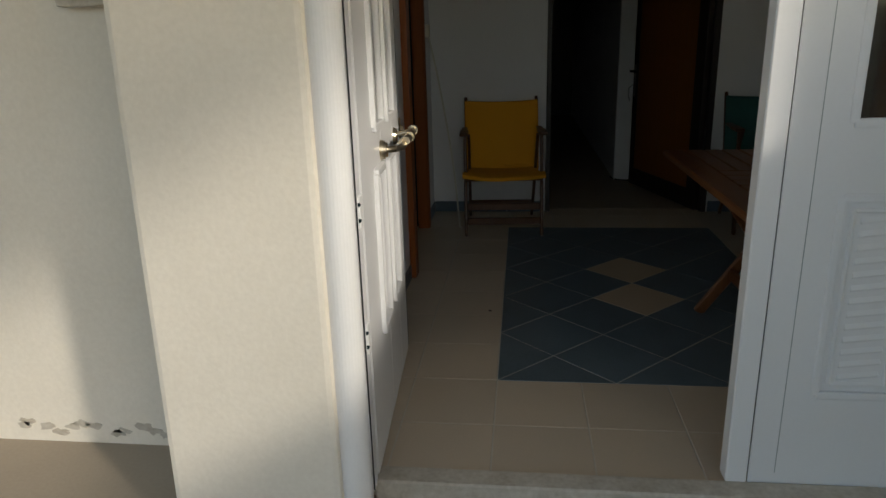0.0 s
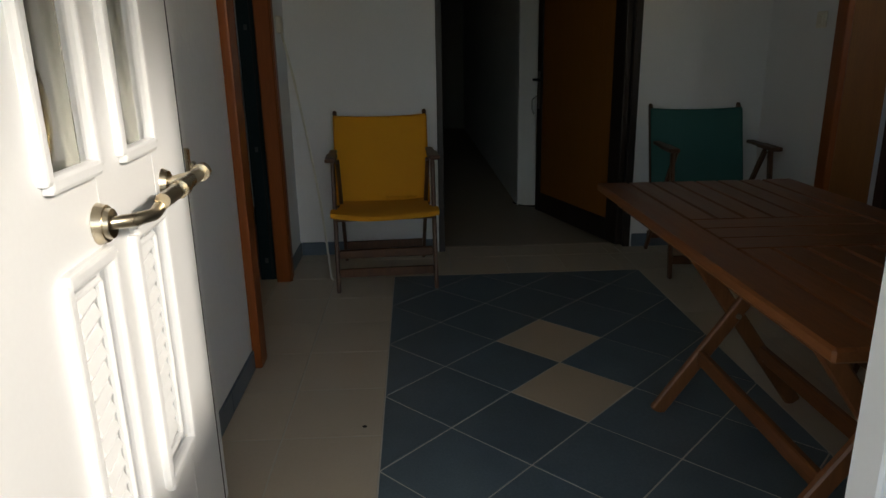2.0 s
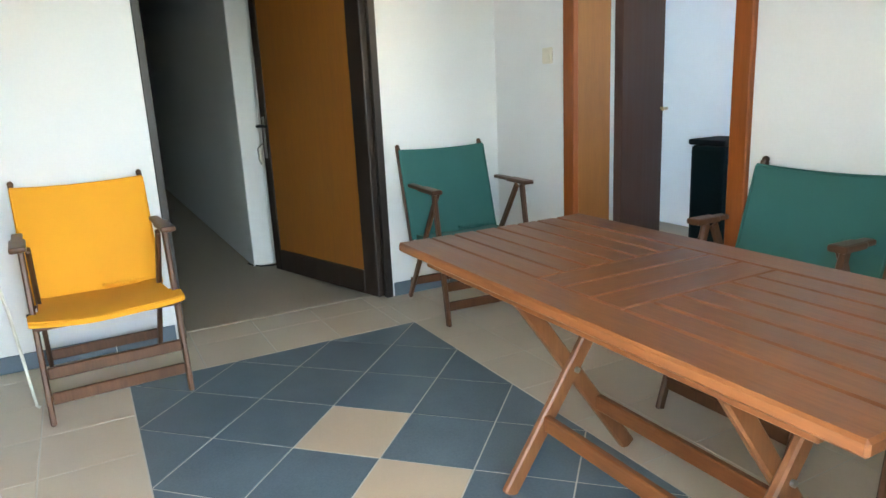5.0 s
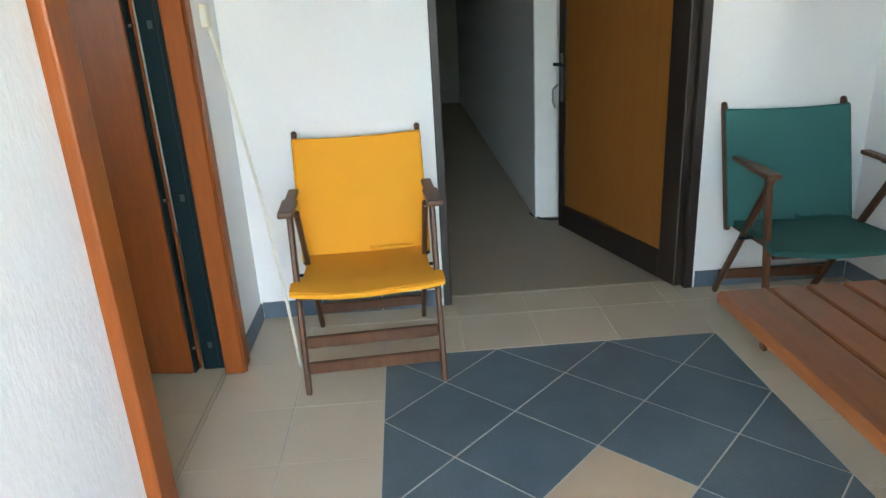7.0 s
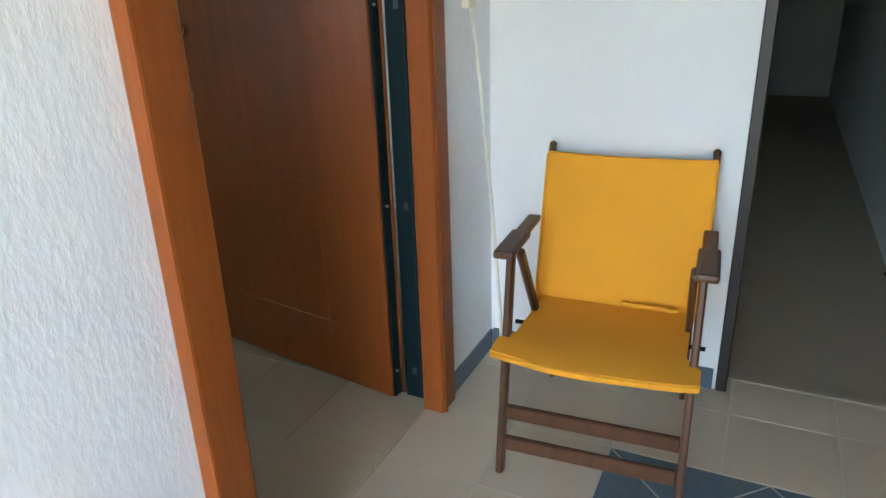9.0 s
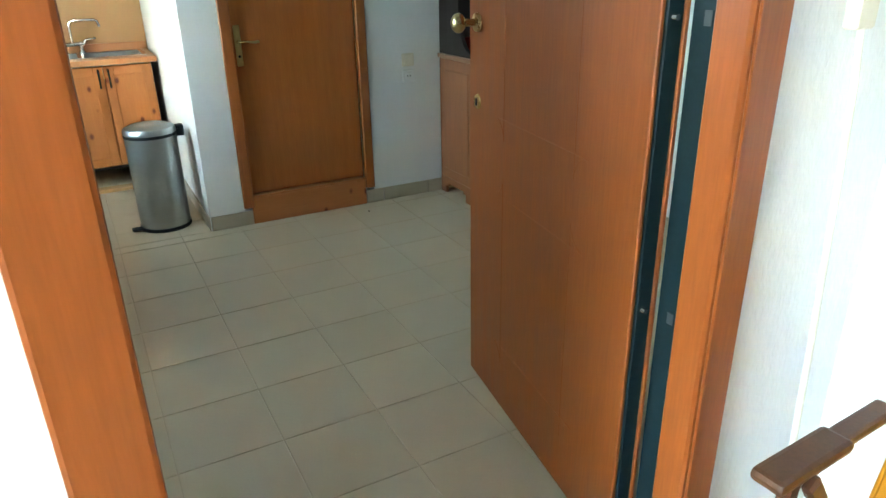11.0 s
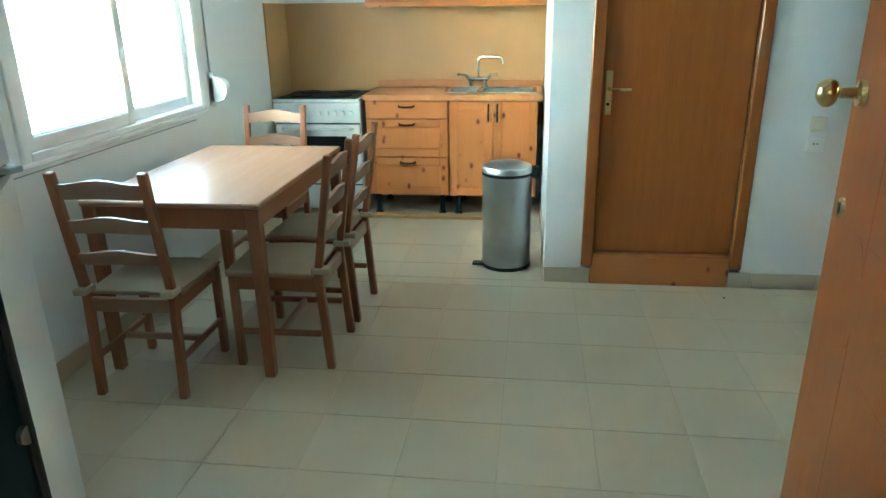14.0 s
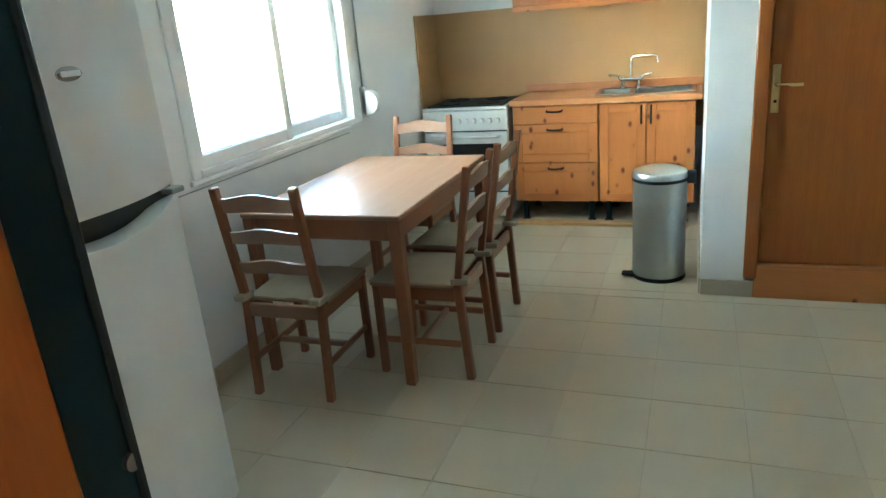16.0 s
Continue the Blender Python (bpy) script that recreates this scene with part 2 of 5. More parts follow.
def bx(bm, x0, x1, y0, y1, z0, z1, bev=0.003):
    m = Matrix.Translation(((x0 + x1) / 2, (y0 + y1) / 2, (z0 + z1) / 2)) @ Matrix.Diagonal((abs(x1 - x0), abs(y1 - y0), abs(z1 - z0), 1))
    verts_box(bm, m, bev)
    return bm


def beam(bm, a, b, w, d, side=(1, 0, 0), bev=0.004):
    """A bar from a to b; w along side, d across."""
    a, b = Vector(a), Vector(b)
    zz = (b - a).normalized()
    xx = Vector(side)
    xx = (xx - zz * xx.dot(zz)).normalized()
    yy = zz.cross(xx)
    rot = Matrix((xx, yy, zz)).transposed().to_4x4()
    verts_box(bm, Matrix.Translation((a + b) / 2) @ rot @ Matrix.Diagonal((w, d, (b - a).length, 1)), bev)
    return bm


def rod(bm, a, b, r, r2=None, seg=16):
    a, b = Vector(a), Vector(b)
    rot = (b - a).to_track_quat("Z", "Y").to_matrix().to_4x4()
    bmesh.ops.create_cone(bm, cap_ends=True, segments=seg, radius1=r, radius2=r if r2 is None else r2, depth=(b - a).length, matrix=Matrix.Translation((a + b) / 2) @ rot)
    return bm


def tube(bm, pts, r, seg=10):
    pts = [Vector(p) for p in pts]
    rings = []
    for i, p in enumerate(pts):
        t = (pts[min(i + 1, len(pts) - 1)] - pts[max(i - 1, 0)]).normalized()
        u = t.orthogonal().normalized() if not rings else (ref - t * ref.dot(t)).normalized()
        ref = u
        v = t.cross(u)
        rings.append([bm.verts.new(p + r * (math.cos(a) * u + math.sin(a) * v)) for a in [2 * math.pi * k / seg for k in range(seg)]])
    for r0, r1 in zip(rings, rings[1:]):
        for k in range(seg):
            bm.faces.new((r0[k], r0[(k + 1) % seg], r1[(k + 1) % seg], r1[k]))
    bm.faces.new(list(reversed(rings[0])))
    bm.faces.new(rings[-1])
    return bm


def slab(bm, rows, thick, closed=True):
    """A sheet with thickness through a grid of points (rows of equal length); the second face lies thick away along z or y."""
    n, k = len(rows), len(rows[0])
    top = [[bm.verts.new(p) for p in row] for row in rows]
    low = [[bm.verts.new(Vector(p) + Vector(thick)) for p in row] for row in rows]
    for i in range(n - 1):
        for j in range(k - 1):
            bm.faces.new((top[i][j], top[i][j + 1], top[i + 1][j + 1], top[i + 1][j]))
            bm.faces.new((low[i][j], low[i + 1][j], low[i + 1][j + 1], low[i][j + 1]))
    for i in range(n - 1):
        bm.faces.new((top[i][0], top[i + 1][0], low[i + 1][0], low[i][0]))
        bm.faces.new((top[i][-1], low[i][-1], low[i + 1][-1], top[i + 1][-1]))
    for j in range(k - 1):
        bm.faces.new((top[0][j], low[0][j], low[0][j + 1], top[0][j + 1]))
        bm.faces.new((top[-1][j], top[-1][j + 1], low[-1][j + 1], low[-1][j]))
    return bm


def part(name, bm, material, parent=None, label="", smooth=False, at=None):
    bmesh.ops.recalc_face_normals(bm, faces=bm.faces)
    me = bpy.data.meshes.new(name)
    bm.to_mesh(me)
    bm.free()
    me.materials.append(material)
    if smooth:
        for f in me.polygons:
            f.use_smooth = True
        me.set_sharp_from_angle(angle=radians(40))
    ob = new(name, me)
    if parent is not None:
        ob.parent = parent
    if at is not None:
        ob.matrix_basis = at
    if label:
        tagged(ob, label)
    return ob


def B(*a, **k):
    return bx(bmesh.new(), *a, **k)


def thing(name, m, label, category, group="", kind=""):
    ob = new(name)
    ob.matrix_basis = m
    ob.empty_display_size = 0.1
    return tagged(ob, label, category, group, kind)


def structure(name, bm, material, label, category="wall"):
    ob = part(name, bm, material)
    return tagged(ob, label, category, kind="structure")

# ---- plan ----
XL, XR, YF, YN = -1.31, 1.58, 1.66, -1.74      # hall: walls' faces
XS = -1.252                                    # west wall south of the kitchen doorway
KX, KW, KN = -6.38, -1.36, 3.20                # kitchen: back wall, window wall, far side
KI = -1.47                                     # kitchen face of the wall towards the hall
H = 2.62
Q = 0.333 / math.sqrt(2)

# walls of the hall
bm = bmesh.new()
bx(bm, -1.40, XS, YN - 0.36, 0.085, -0.1, H, 0)
bx(bm, KI, XL, 1.235, YF + 0.2, -0.1, H, 0)
bx(bm, KI, XL, 0.085, 1.235, 2.12, H, 0)
bx(bm, XL, XS, 0.0852, 0.16, 2.22, H, 0)
structure("wall_west", bm, PLASTER_ROUGH, "white textured plaster wall with a doorway")
bm = bmesh.new()
bx(bm, XL, -0.43, YF, YF + 0.2, -0.1, H, 0)
bx(bm, 0.80, XR + 0.23, YF, YF + 0.2, -0.1, H, 0)
bx(bm, -0.43, 0.80, YF, YF + 0.2, 2.10, H, 0)
structure("wall_north", bm, PLASTER, "white plaster wall with a wide doorway")
bm = bmesh.new()
bx(bm, XR, XR + 0.23, YN - 0.2, -0.17, -0.1, H, 0)
bx(bm, XR, XR + 0.23, 0.96, YF, -0.1, H, 0)
bx(bm, XR, XR + 0.23, -0.17, 0.96, 2.12, H, 0)
structure("wall_east", bm, PLASTER, "white plaster wall with a doorway")
bm = bmesh.new()
bx(bm, 0.98, XR, YN - 0.2, YN, -0.1, H, 0)
bx(bm, -1.10, 0.98, YN - 0.2, YN, 2.16, H, 0)
bx(bm, XL, -1.10, YN - 0.2, YN, -0.1, H, 0)
structure("wall_south", bm, PLASTER, "white plaster wall around the front door")
structure("ceiling", B(KI, XR + 0.23, YN - 0.2, YF + 0.2, H, H + 0.15, bev=0), CEILING, "plain white plaster ceiling", "ceiling")

# outside: the pier beside the door, the recessed wall, porch
bm = bmesh.new()
bx(bm, -1.585, -1.095, -2.12, YN - 0.2, -0.2, 3.0, 0.018)
for v in bm.verts:
    if v.co.x < -1.4 and v.co.y < -2.0:
        v.co.x += 0.016 * (v.co.z + 0.2)
structure("wall_pier", bm, PLASTER_OUT, "cream rendered pier beside the front door")
bm = bmesh.new()
bx(bm, -2.75, -1.585, -1.64, -1.565, -0.2, 3.0, 0.0)
structure("wall_porch", bm, PLASTER_OUT, "cream rendered wall, flaking along its foot")
bm = bmesh.new()
bx(bm, 0.98, 2.2, -2.10, -1.94, -0.2, 3.0, 0)
bx(bm, 3.4, 4.2, -2.10, -1.94, -0.2, 3.0, 0)
bx(bm, 2.2, 3.4, -2.10, -1.94, -0.2, 0.9, 0)
bx(bm, 2.2, 3.4, -2.10, -1.94, 2.1, 3.0, 0)
# wing out of view, added to keep the sun off the closed leaf
bx(bm, 0.75, 0.98, -2.35, -1.94, -0.2, 3.0, 0)
structure("wall_porch_east", bm, PLASTER_OUT, "cream rendered outer wall with an added sun-blocking wing")
# unseen low wall, added to keep direct sun off the hall floor
structure("wall_porch_parapet", B(0.75, 0.90, -5.0, -2.35, -0.2, 1.42, bev=0.01), PLASTER_OUT, "added unseen low wall that blocks the sun")
# unseen slab, added so its edge bounds the sun band on the pier
structure("porch_roof", B(-5.2, 1.73, -4.9, -2.10, 2.75, 2.95, bev=0.01), CEILING, "added unseen roof slab that shades the porch", "roof")
structure("porch_floor", B(-4.2, 4.2, -5.2, -1.50, -0.16, -0.055, bev=0.01), PORCH, "beige porch floor, dusty", "pavement")
bm = bmesh.new()
bx(bm, -400, 400, -400, 400, -0.35, -0.17, 0)
structure("ground", bm, EARTH, "bare dry ground around the house", "ground")

structure("window_ledge", B(-1.96, -1.72, -1.70, -1.64, 1.437, 1.50, bev=0.008), SILL, "worn pinkish stone window ledge", "ledge")
# kitchen shell
bm = bmesh.new()
bx(bm, KX - 0.15, -5.0, KW - 0.2, KW, -0.1, H, 0)
bx(bm, -3.25, -1.38, KW - 0.2, KW, -0.1, H, 0)
bx(bm, -5.0, -4.83, KW - 0.2, KW, -0.1, H, 0)
bx(bm, -4.83, -3.25, KW - 0.2, KW, -0.1, 0.93, 0)
bx(bm, -4.83, -3.25, KW - 0.2, KW, 2.12, H, 0)
structure("wall_kitchen_window", bm, PLASTER, "pale painted kitchen wall with a window")
structure("wall_kitchen_back", B(KX - 0.15, KX, KW, 0.70, -0.1, H, bev=0), PLASTER, "pale painted wall behind the counter")
bm = bmesh.new()
bx(bm, KX, -4.72, 0.70, 0.85, -0.1, H, 0)
bx(bm, -4.72, -4.535, 0.70, 0.905, -0.1, H, 0)
bx(bm, -4.72, -4.535, 1.765, KN, -0.1, H, 0)
bx(bm, -4.72, -4.535, 0.905, 1.765, 2.22, H, 0)
structure("wall_kitchen_west", bm, PLASTER, "pale painted partition with a closed door")
structure("wall_kitchen_north", B(-4.72, KI, KN, KN + 0.15, -0.1, H, bev=0), PLASTER, "pale painted kitchen end wall")
structure("wall_kitchen_east", B(KI - 0.004, KI, YF + 0.2, KN, -0.1, H, bev=0), PLASTER, "pale painted kitchen wall")
structure("ceiling_kitchen", B(KX, KI, KW, KN, H, H + 0.15, bev=0), CEILING, "plain white kitchen ceiling", "ceiling")
# unseen panel, added to stop sky light leaking round the closed door
structure("wall_bathroom", B(-4.80, -4.725, 0.86, 1.82, -0.1, H, bev=0), PLASTER, "added unseen panel stopping light behind the closed door")

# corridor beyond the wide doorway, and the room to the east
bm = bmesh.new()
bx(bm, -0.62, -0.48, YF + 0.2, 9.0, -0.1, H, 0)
structure("wall_corridor_west", bm, DIM_WALL, "plain dim corridor wall")
bm = bmesh.new()
bx(bm, 0.27, 0.42, 2.98, 9.0, -0.1, H, 0.006)
bx(bm, 0.42, 1.2, 2.98, 3.12, -0.1, H, 0)
structure("wall_corridor_east", bm, PLASTER, "white corridor wall end with a low stone skirting")
structure("wall_corridor_side", B(1.05, 1.2, YF + 0.2, 2.98, -0.1, H, bev=0), PLASTER, "plain corridor side wall")
structure("wall_corridor_end", B(-0.62, 0.42, 9.0, 9.15, -0.1, H, bev=0), DIM_WALL, "plain corridor end wall")
structure("ceiling_corridor", B(-0.62, 1.2, YF + 0.2, 9.15, H, H + 0.15, bev=0), CEILING, "plain corridor ceiling", "ceiling")
structure("floor_corridor", B(-0.62, 1.2, YF + 0.13, 9.15, -0.12, -0.006, bev=0), CONCRETE, "dull brown smooth corridor floor", "floor")
bm = bmesh.new()
bx(bm, 3.6, 3.75, -2.0, 2.6, -0.1, H, 0)
bx(bm, XR + 0.23, 3.6, 2.45, 2.6, -0.1, H, 0)
bx(bm, XR + 0.23, 2.8, -1.94, -1.85, -0.1, H, 0)
bx(bm, 3.4, 3.6, -1.94, -1.85, -0.1, H, 0)
bx(bm, 2.8, 3.4, -1.94, -1.85, -0.1, 1.4, 0)
bx(bm, 2.8, 3.4, -1.94, -1.85, 2.1, H, 0)
structure("wall_side_room", bm, PLASTER, "plain white side room walls")
structure("ceiling_side_room", B(XR + 0.23, 3.75, -2.0, 2.6, H, H + 0.15, bev=0), CEILING, "plain side room ceiling", "ceiling")
structure("floor_side_room", B(XR, 3.75, -2.0, 2.6, -0.12, -0.004, bev=0), CONCRETE, "dull brown side room floor", "floor")

# floors: joints below, tiles are laid at the end of the file
hall_floor = structure("floor", B(XL - 0.05, XR, YN - 0.12, YF + 0.13, -0.12, -0.0018, bev=0), GROUT, "beige tiled hall floor with a blue diamond field", "floor")
kitchen_floor = structure("floor_kitchen", B(KX, XL - 0.05, KW, KN, -0.12, -0.0025, bev=0), GROUT_DARK, "pale beige square tiled kitchen floor", "floor")

# ---- door frames and doors ----


def security_frame():
    f = thing("door_frame", pose(0, 0, 0), "orange varnished door casing with black steel frame", "door frame", kind="structure")
    part("lining", B(-1.320, XS + 0.004, 0.0855, 0.133, 0, 2.11, bev=0.003), ORANGE, f)
    part("casing", B(XS - 0.001, XS + 0.036, 0.036, 0.135, 0, 2.11, bev=0.007), ORANGE, f)
    part("casing", B(-1.365, XL + 0.026, 1.13, 1.235, 0, 2.11, bev=0.006), ORANGE, f)
    part("casing_bead", B(XL + 0.025, XL + 0.032, 1.142, 1.158, 0, 2.11, bev=0.003), ORANGE, f)
    part("casing", B(-1.365, XL + 0.026, 0.136, 1.235, 2.11, 2.21, bev=0.006), ORANGE_Y, f)
    part("casing", B(XS - 0.001, XS + 0.036, 0.036, 0.135, 2.111, 2.21, bev=0.006), ORANGE_Y, f)
    for y0, y1 in ((0.086, 0.114), (1.188, 1.234)):
        post = part("steel_post", B(KI + 0.005 if y0 > 0.5 else -1.402, -1.366 if y0 > 0.5 else -1.321, y0, y1, 0, 2.10, bev=0.004), BLACK, f, "black steel door post with rubber seal")
        s = 1 if y0 < 0.5 else -1
        yy = y1 if s > 0 else y0
        part("seal", B(-1.400, -1.390, yy - 0.001, yy + s * 0.008, 0.02, 2.08, bev=0.003), RUBBER, post)
        for z in (0.115, 0.742, 1.37):
            if s < 0:
                part("keeper", B(-1.432, -1.414, yy - 0.001, yy + s * 0.003, z - 0.014, z + 0.014, bev=0.001), DULL_STEEL, post)
        if s > 0:
            bb = bmesh.new()
            rod(bb, (-1.39, yy - 0.002, 1.085), (-1.39, yy + 0.006, 1.085), 0.010, seg=20)
            part("bolt", bb, STEEL, post, "round steel bolt head", smooth=True)
    return f


security_frame()


def security_door():
    ang = math.degrees(math.atan2(1.285 - 1.135, -(2.455 - 1.492)))
    d = thing("door_1", pose(-1.489, 1.137, 0, 0, 0, ang), "open varnished reddish wooden security door with black edge", "door", kind="structure")
    L, T = 0.985, -0.062
    part("panel", B(0.006, L, -0.012, 0, 0.012, 2.08, bev=0.003), ORANGE, d)
    part("panel", B(0.006, L, T, T + 0.012, 0.012, 2.08, bev=0.003), ORANGE, d)
    core = part("steel_core", B(0, L - 0.003, T + 0.012, -0.012, 0.010, 2.085, bev=0.002), BLACK, d, "black steel door edge")
    part("edge_strip", B(-0.010, 0.0, -0.056, -0.046, 0.012, 2.08, bev=0.002), ORANGE, d)
    for z in (0.115, 0.742, 1.37):
        b2 = bmesh.new()
        rod(b2, (0.0, -0.028, z), (-0.012, -0.028, z), 0.009, 0.006, seg=16)
        part("dog_bolt", b2, CHROME, core, "bright steel dog bolt", smooth=True)
    for z in (0.37, 1.75):
        b2 = bmesh.new()
        rod(b2, (-0.018, T - 0.012, z - 0.045), (-0.018, T - 0.012, z + 0.045), 0.012, seg=16)
        part("hinge", b2, BLACK, core, smooth=True)
    # moulded outlines with scooped corners on the kitchen face
    for u0, u1, z0, z1 in ((0.225, 0.775, 0.970, 1.900), (0.225, 0.775, 0.190, 0.855)):
        pts, R = [], 0.065
        for cu, cz, a0 in ((u0, z0, 90), (u0, z1, 0), (u1, z1, -90), (u1, z0, -180)):
            for k in range(7):
                a = radians(a0 - 15 * k)
                pts.append((cu + R * math.cos(a), -0.0025, cz + R * math.sin(a)))
        pts.append(pts[0])
        part("moulding", tube(bmesh.new(), list(reversed(pts)), 0.0034, 8), ORANGE, d, smooth=True)
    # knob and lock on the face
    b2 = bmesh.new()
    rod(b2, (L - 0.07, -0.002, 1.30), (L - 0.07, 0.010, 1.30), 0.030, 0.027, 24)
    rod(b2, (L - 0.07, 0.010, 1.30), (L - 0.07, 0.050, 1.30), 0.012, 0.011, 16)
    bmesh.ops.create_uvsphere(b2, u_segments=24, v_segments=12, radius=0.030, matrix=Matrix.Translation((L - 0.07, 0.066, 1.30)) @ Matrix.Diagonal((1, 0.75, 1, 1)))
    part("knob", b2, BRASS, d, "round brass door knob", smooth=True)
    b2 = bmesh.new()
    rod(b2, (L - 0.07, -0.002, 1.055), (L - 0.07, 0.006, 1.055), 0.026, 0.022, 24)
    lock = part("lock_rose", b2, BRASS, d, "brass keyhole rosette", smooth=True)
    part("keyhole", B(L - 0.075, L - 0.065, 0.005, 0.008, 1.043, 1.067, bev=0.001), BLACK, lock)
    b2 = bmesh.new()
    rod(b2, (L - 0.07, T + 0.002, 1.30), (L - 0.07, T - 0.06, 1.30), 0.012, seg=16)
    bmesh.ops.create_uvsphere(b2, u_segments=20, v_segments=10, radius=0.030, matrix=Matrix.Translation((L - 0.07, T - 0.07, 1.30)))
    part("knob", b2, BRASS, d, smooth=True)
    return d


security_door()


def east_frame():
    f = thing("door_frame", pose(0, 0, 0), "orange varnished door casing of the side room", "door frame", kind="structure")
    for y0, y1 in ((0.88, 0.97), (-0.175, -0.09)):
        part("casing", B(XR - 0.025, XR + 0.01, y0, y1, 0, 2.12, bev=0.005), ORANGE, f)
        part("lining", B(XR + 0.01, XR + 0.23, 0.885 if y0 > 0 else -0.168, 0.958 if y0 > 0 else -0.095, 0, 2.10, bev=0.003), OCHRE, f)
    part("casing", B(XR - 0.025, XR + 0.01, -0.175, 0.97, 2.12, 2.21, bev=0.005), ORANGE_Y, f)
    leaf = thing("door_5", pose(XR + 0.25, 0.88, 0, 0, 0, 31), "open dark brown side room door", "door", kind="structure")
    part("panel", B(0, 0.92, -0.045, 0, 0.01, 2.08, bev=0.004), DARK_DOOR, leaf)
    b2 = bmesh.new()
    rod(b2, (0.85, -0.045, 1.02), (0.85, -0.09, 1.02), 0.010)
    rod(b2, (0.85, -0.085, 1.02), (0.74, -0.085, 1.02), 0.009)
    part("handle", b2, BRASS, leaf, smooth=True)


east_frame()


def north_door():
    f = thing("door_frame", pose(0, 0, 0), "dark brown metal frame of the corridor doorway", "door frame", kind="structure")
    part("jamb", B(-0.43, -0.392, YF - 0.012, YF + 0.13, 0, 2.10, bev=0.004), DARK_WOOD, f)
    part("jamb", B(0.755, 0.80, YF - 0.012, YF + 0.13, 0, 2.10, bev=0.004), DARK_WOOD, f)
    part("head", B(-0.43, 0.80, YF - 0.012, YF + 0.13, 2.06, 2.10, bev=0.004), DARK_WOOD, f)
    part("threshold", B(-0.392, 0.755, YF + 0.09, YF + 0.13, -0.02, 0.004, bev=0.003), CONCRETE, f)
    d = thing("door_2", pose(0.752, YF + 0.01, 0, 0, 0, 107.0), "open dark-framed door with an ochre wooden panel", "door", kind="structure")
    L = 1.14
    part("stile", B(0, 0.13, 0, 0.045, 0.012, 2.04, bev=0.004), DARK_WOOD, d)
    part("stile", B(L - 0.07, L, 0, 0.045, 0.012, 2.04, bev=0.004), DARK_WOOD, d)
    part("rail", B(0.13, L - 0.07, 0, 0.045, 0.012, 0.16, bev=0.004), DARK_WOOD, d)
    part("rail", B(0.13, L - 0.07, 0, 0.045, 1.92, 2.04, bev=0.004), DARK_WOOD, d)
    part("panel", B(0.13, L - 0.07, 0.010, 0.034, 0.16, 1.92, bev=0), OCHRE, d, "ochre stained flat panel")
    b2 = bmesh.new()
    rod(b2, (L - 0.035, 0.045, 1.02), (L - 0.035, 0.10, 1.02), 0.009)
    rod(b2, (L - 0.035, 0.095, 1.02), (L - 0.15, 0.095, 1.02), 0.009)
    part("handle", b2, BLACK, d, smooth=True)
    part("escutcheon", B(L - 0.05, L - 0.02, 0.044, 0.050, 0.80, 1.08, bev=0.003), STEEL, d)
    b2 = bmesh.new()
    tube(b2, [(L - 0.02, 0.06, 0.90), (L + 0.01, 0.08, 0.87), (L + 0.012, 0.08, 0.80), (L, 0.07, 0.76)], 0.006)
    part("key_ring", b2, STEEL, d, "keys hanging from the lock", smooth=True)


north_door()

# ---- front door ----


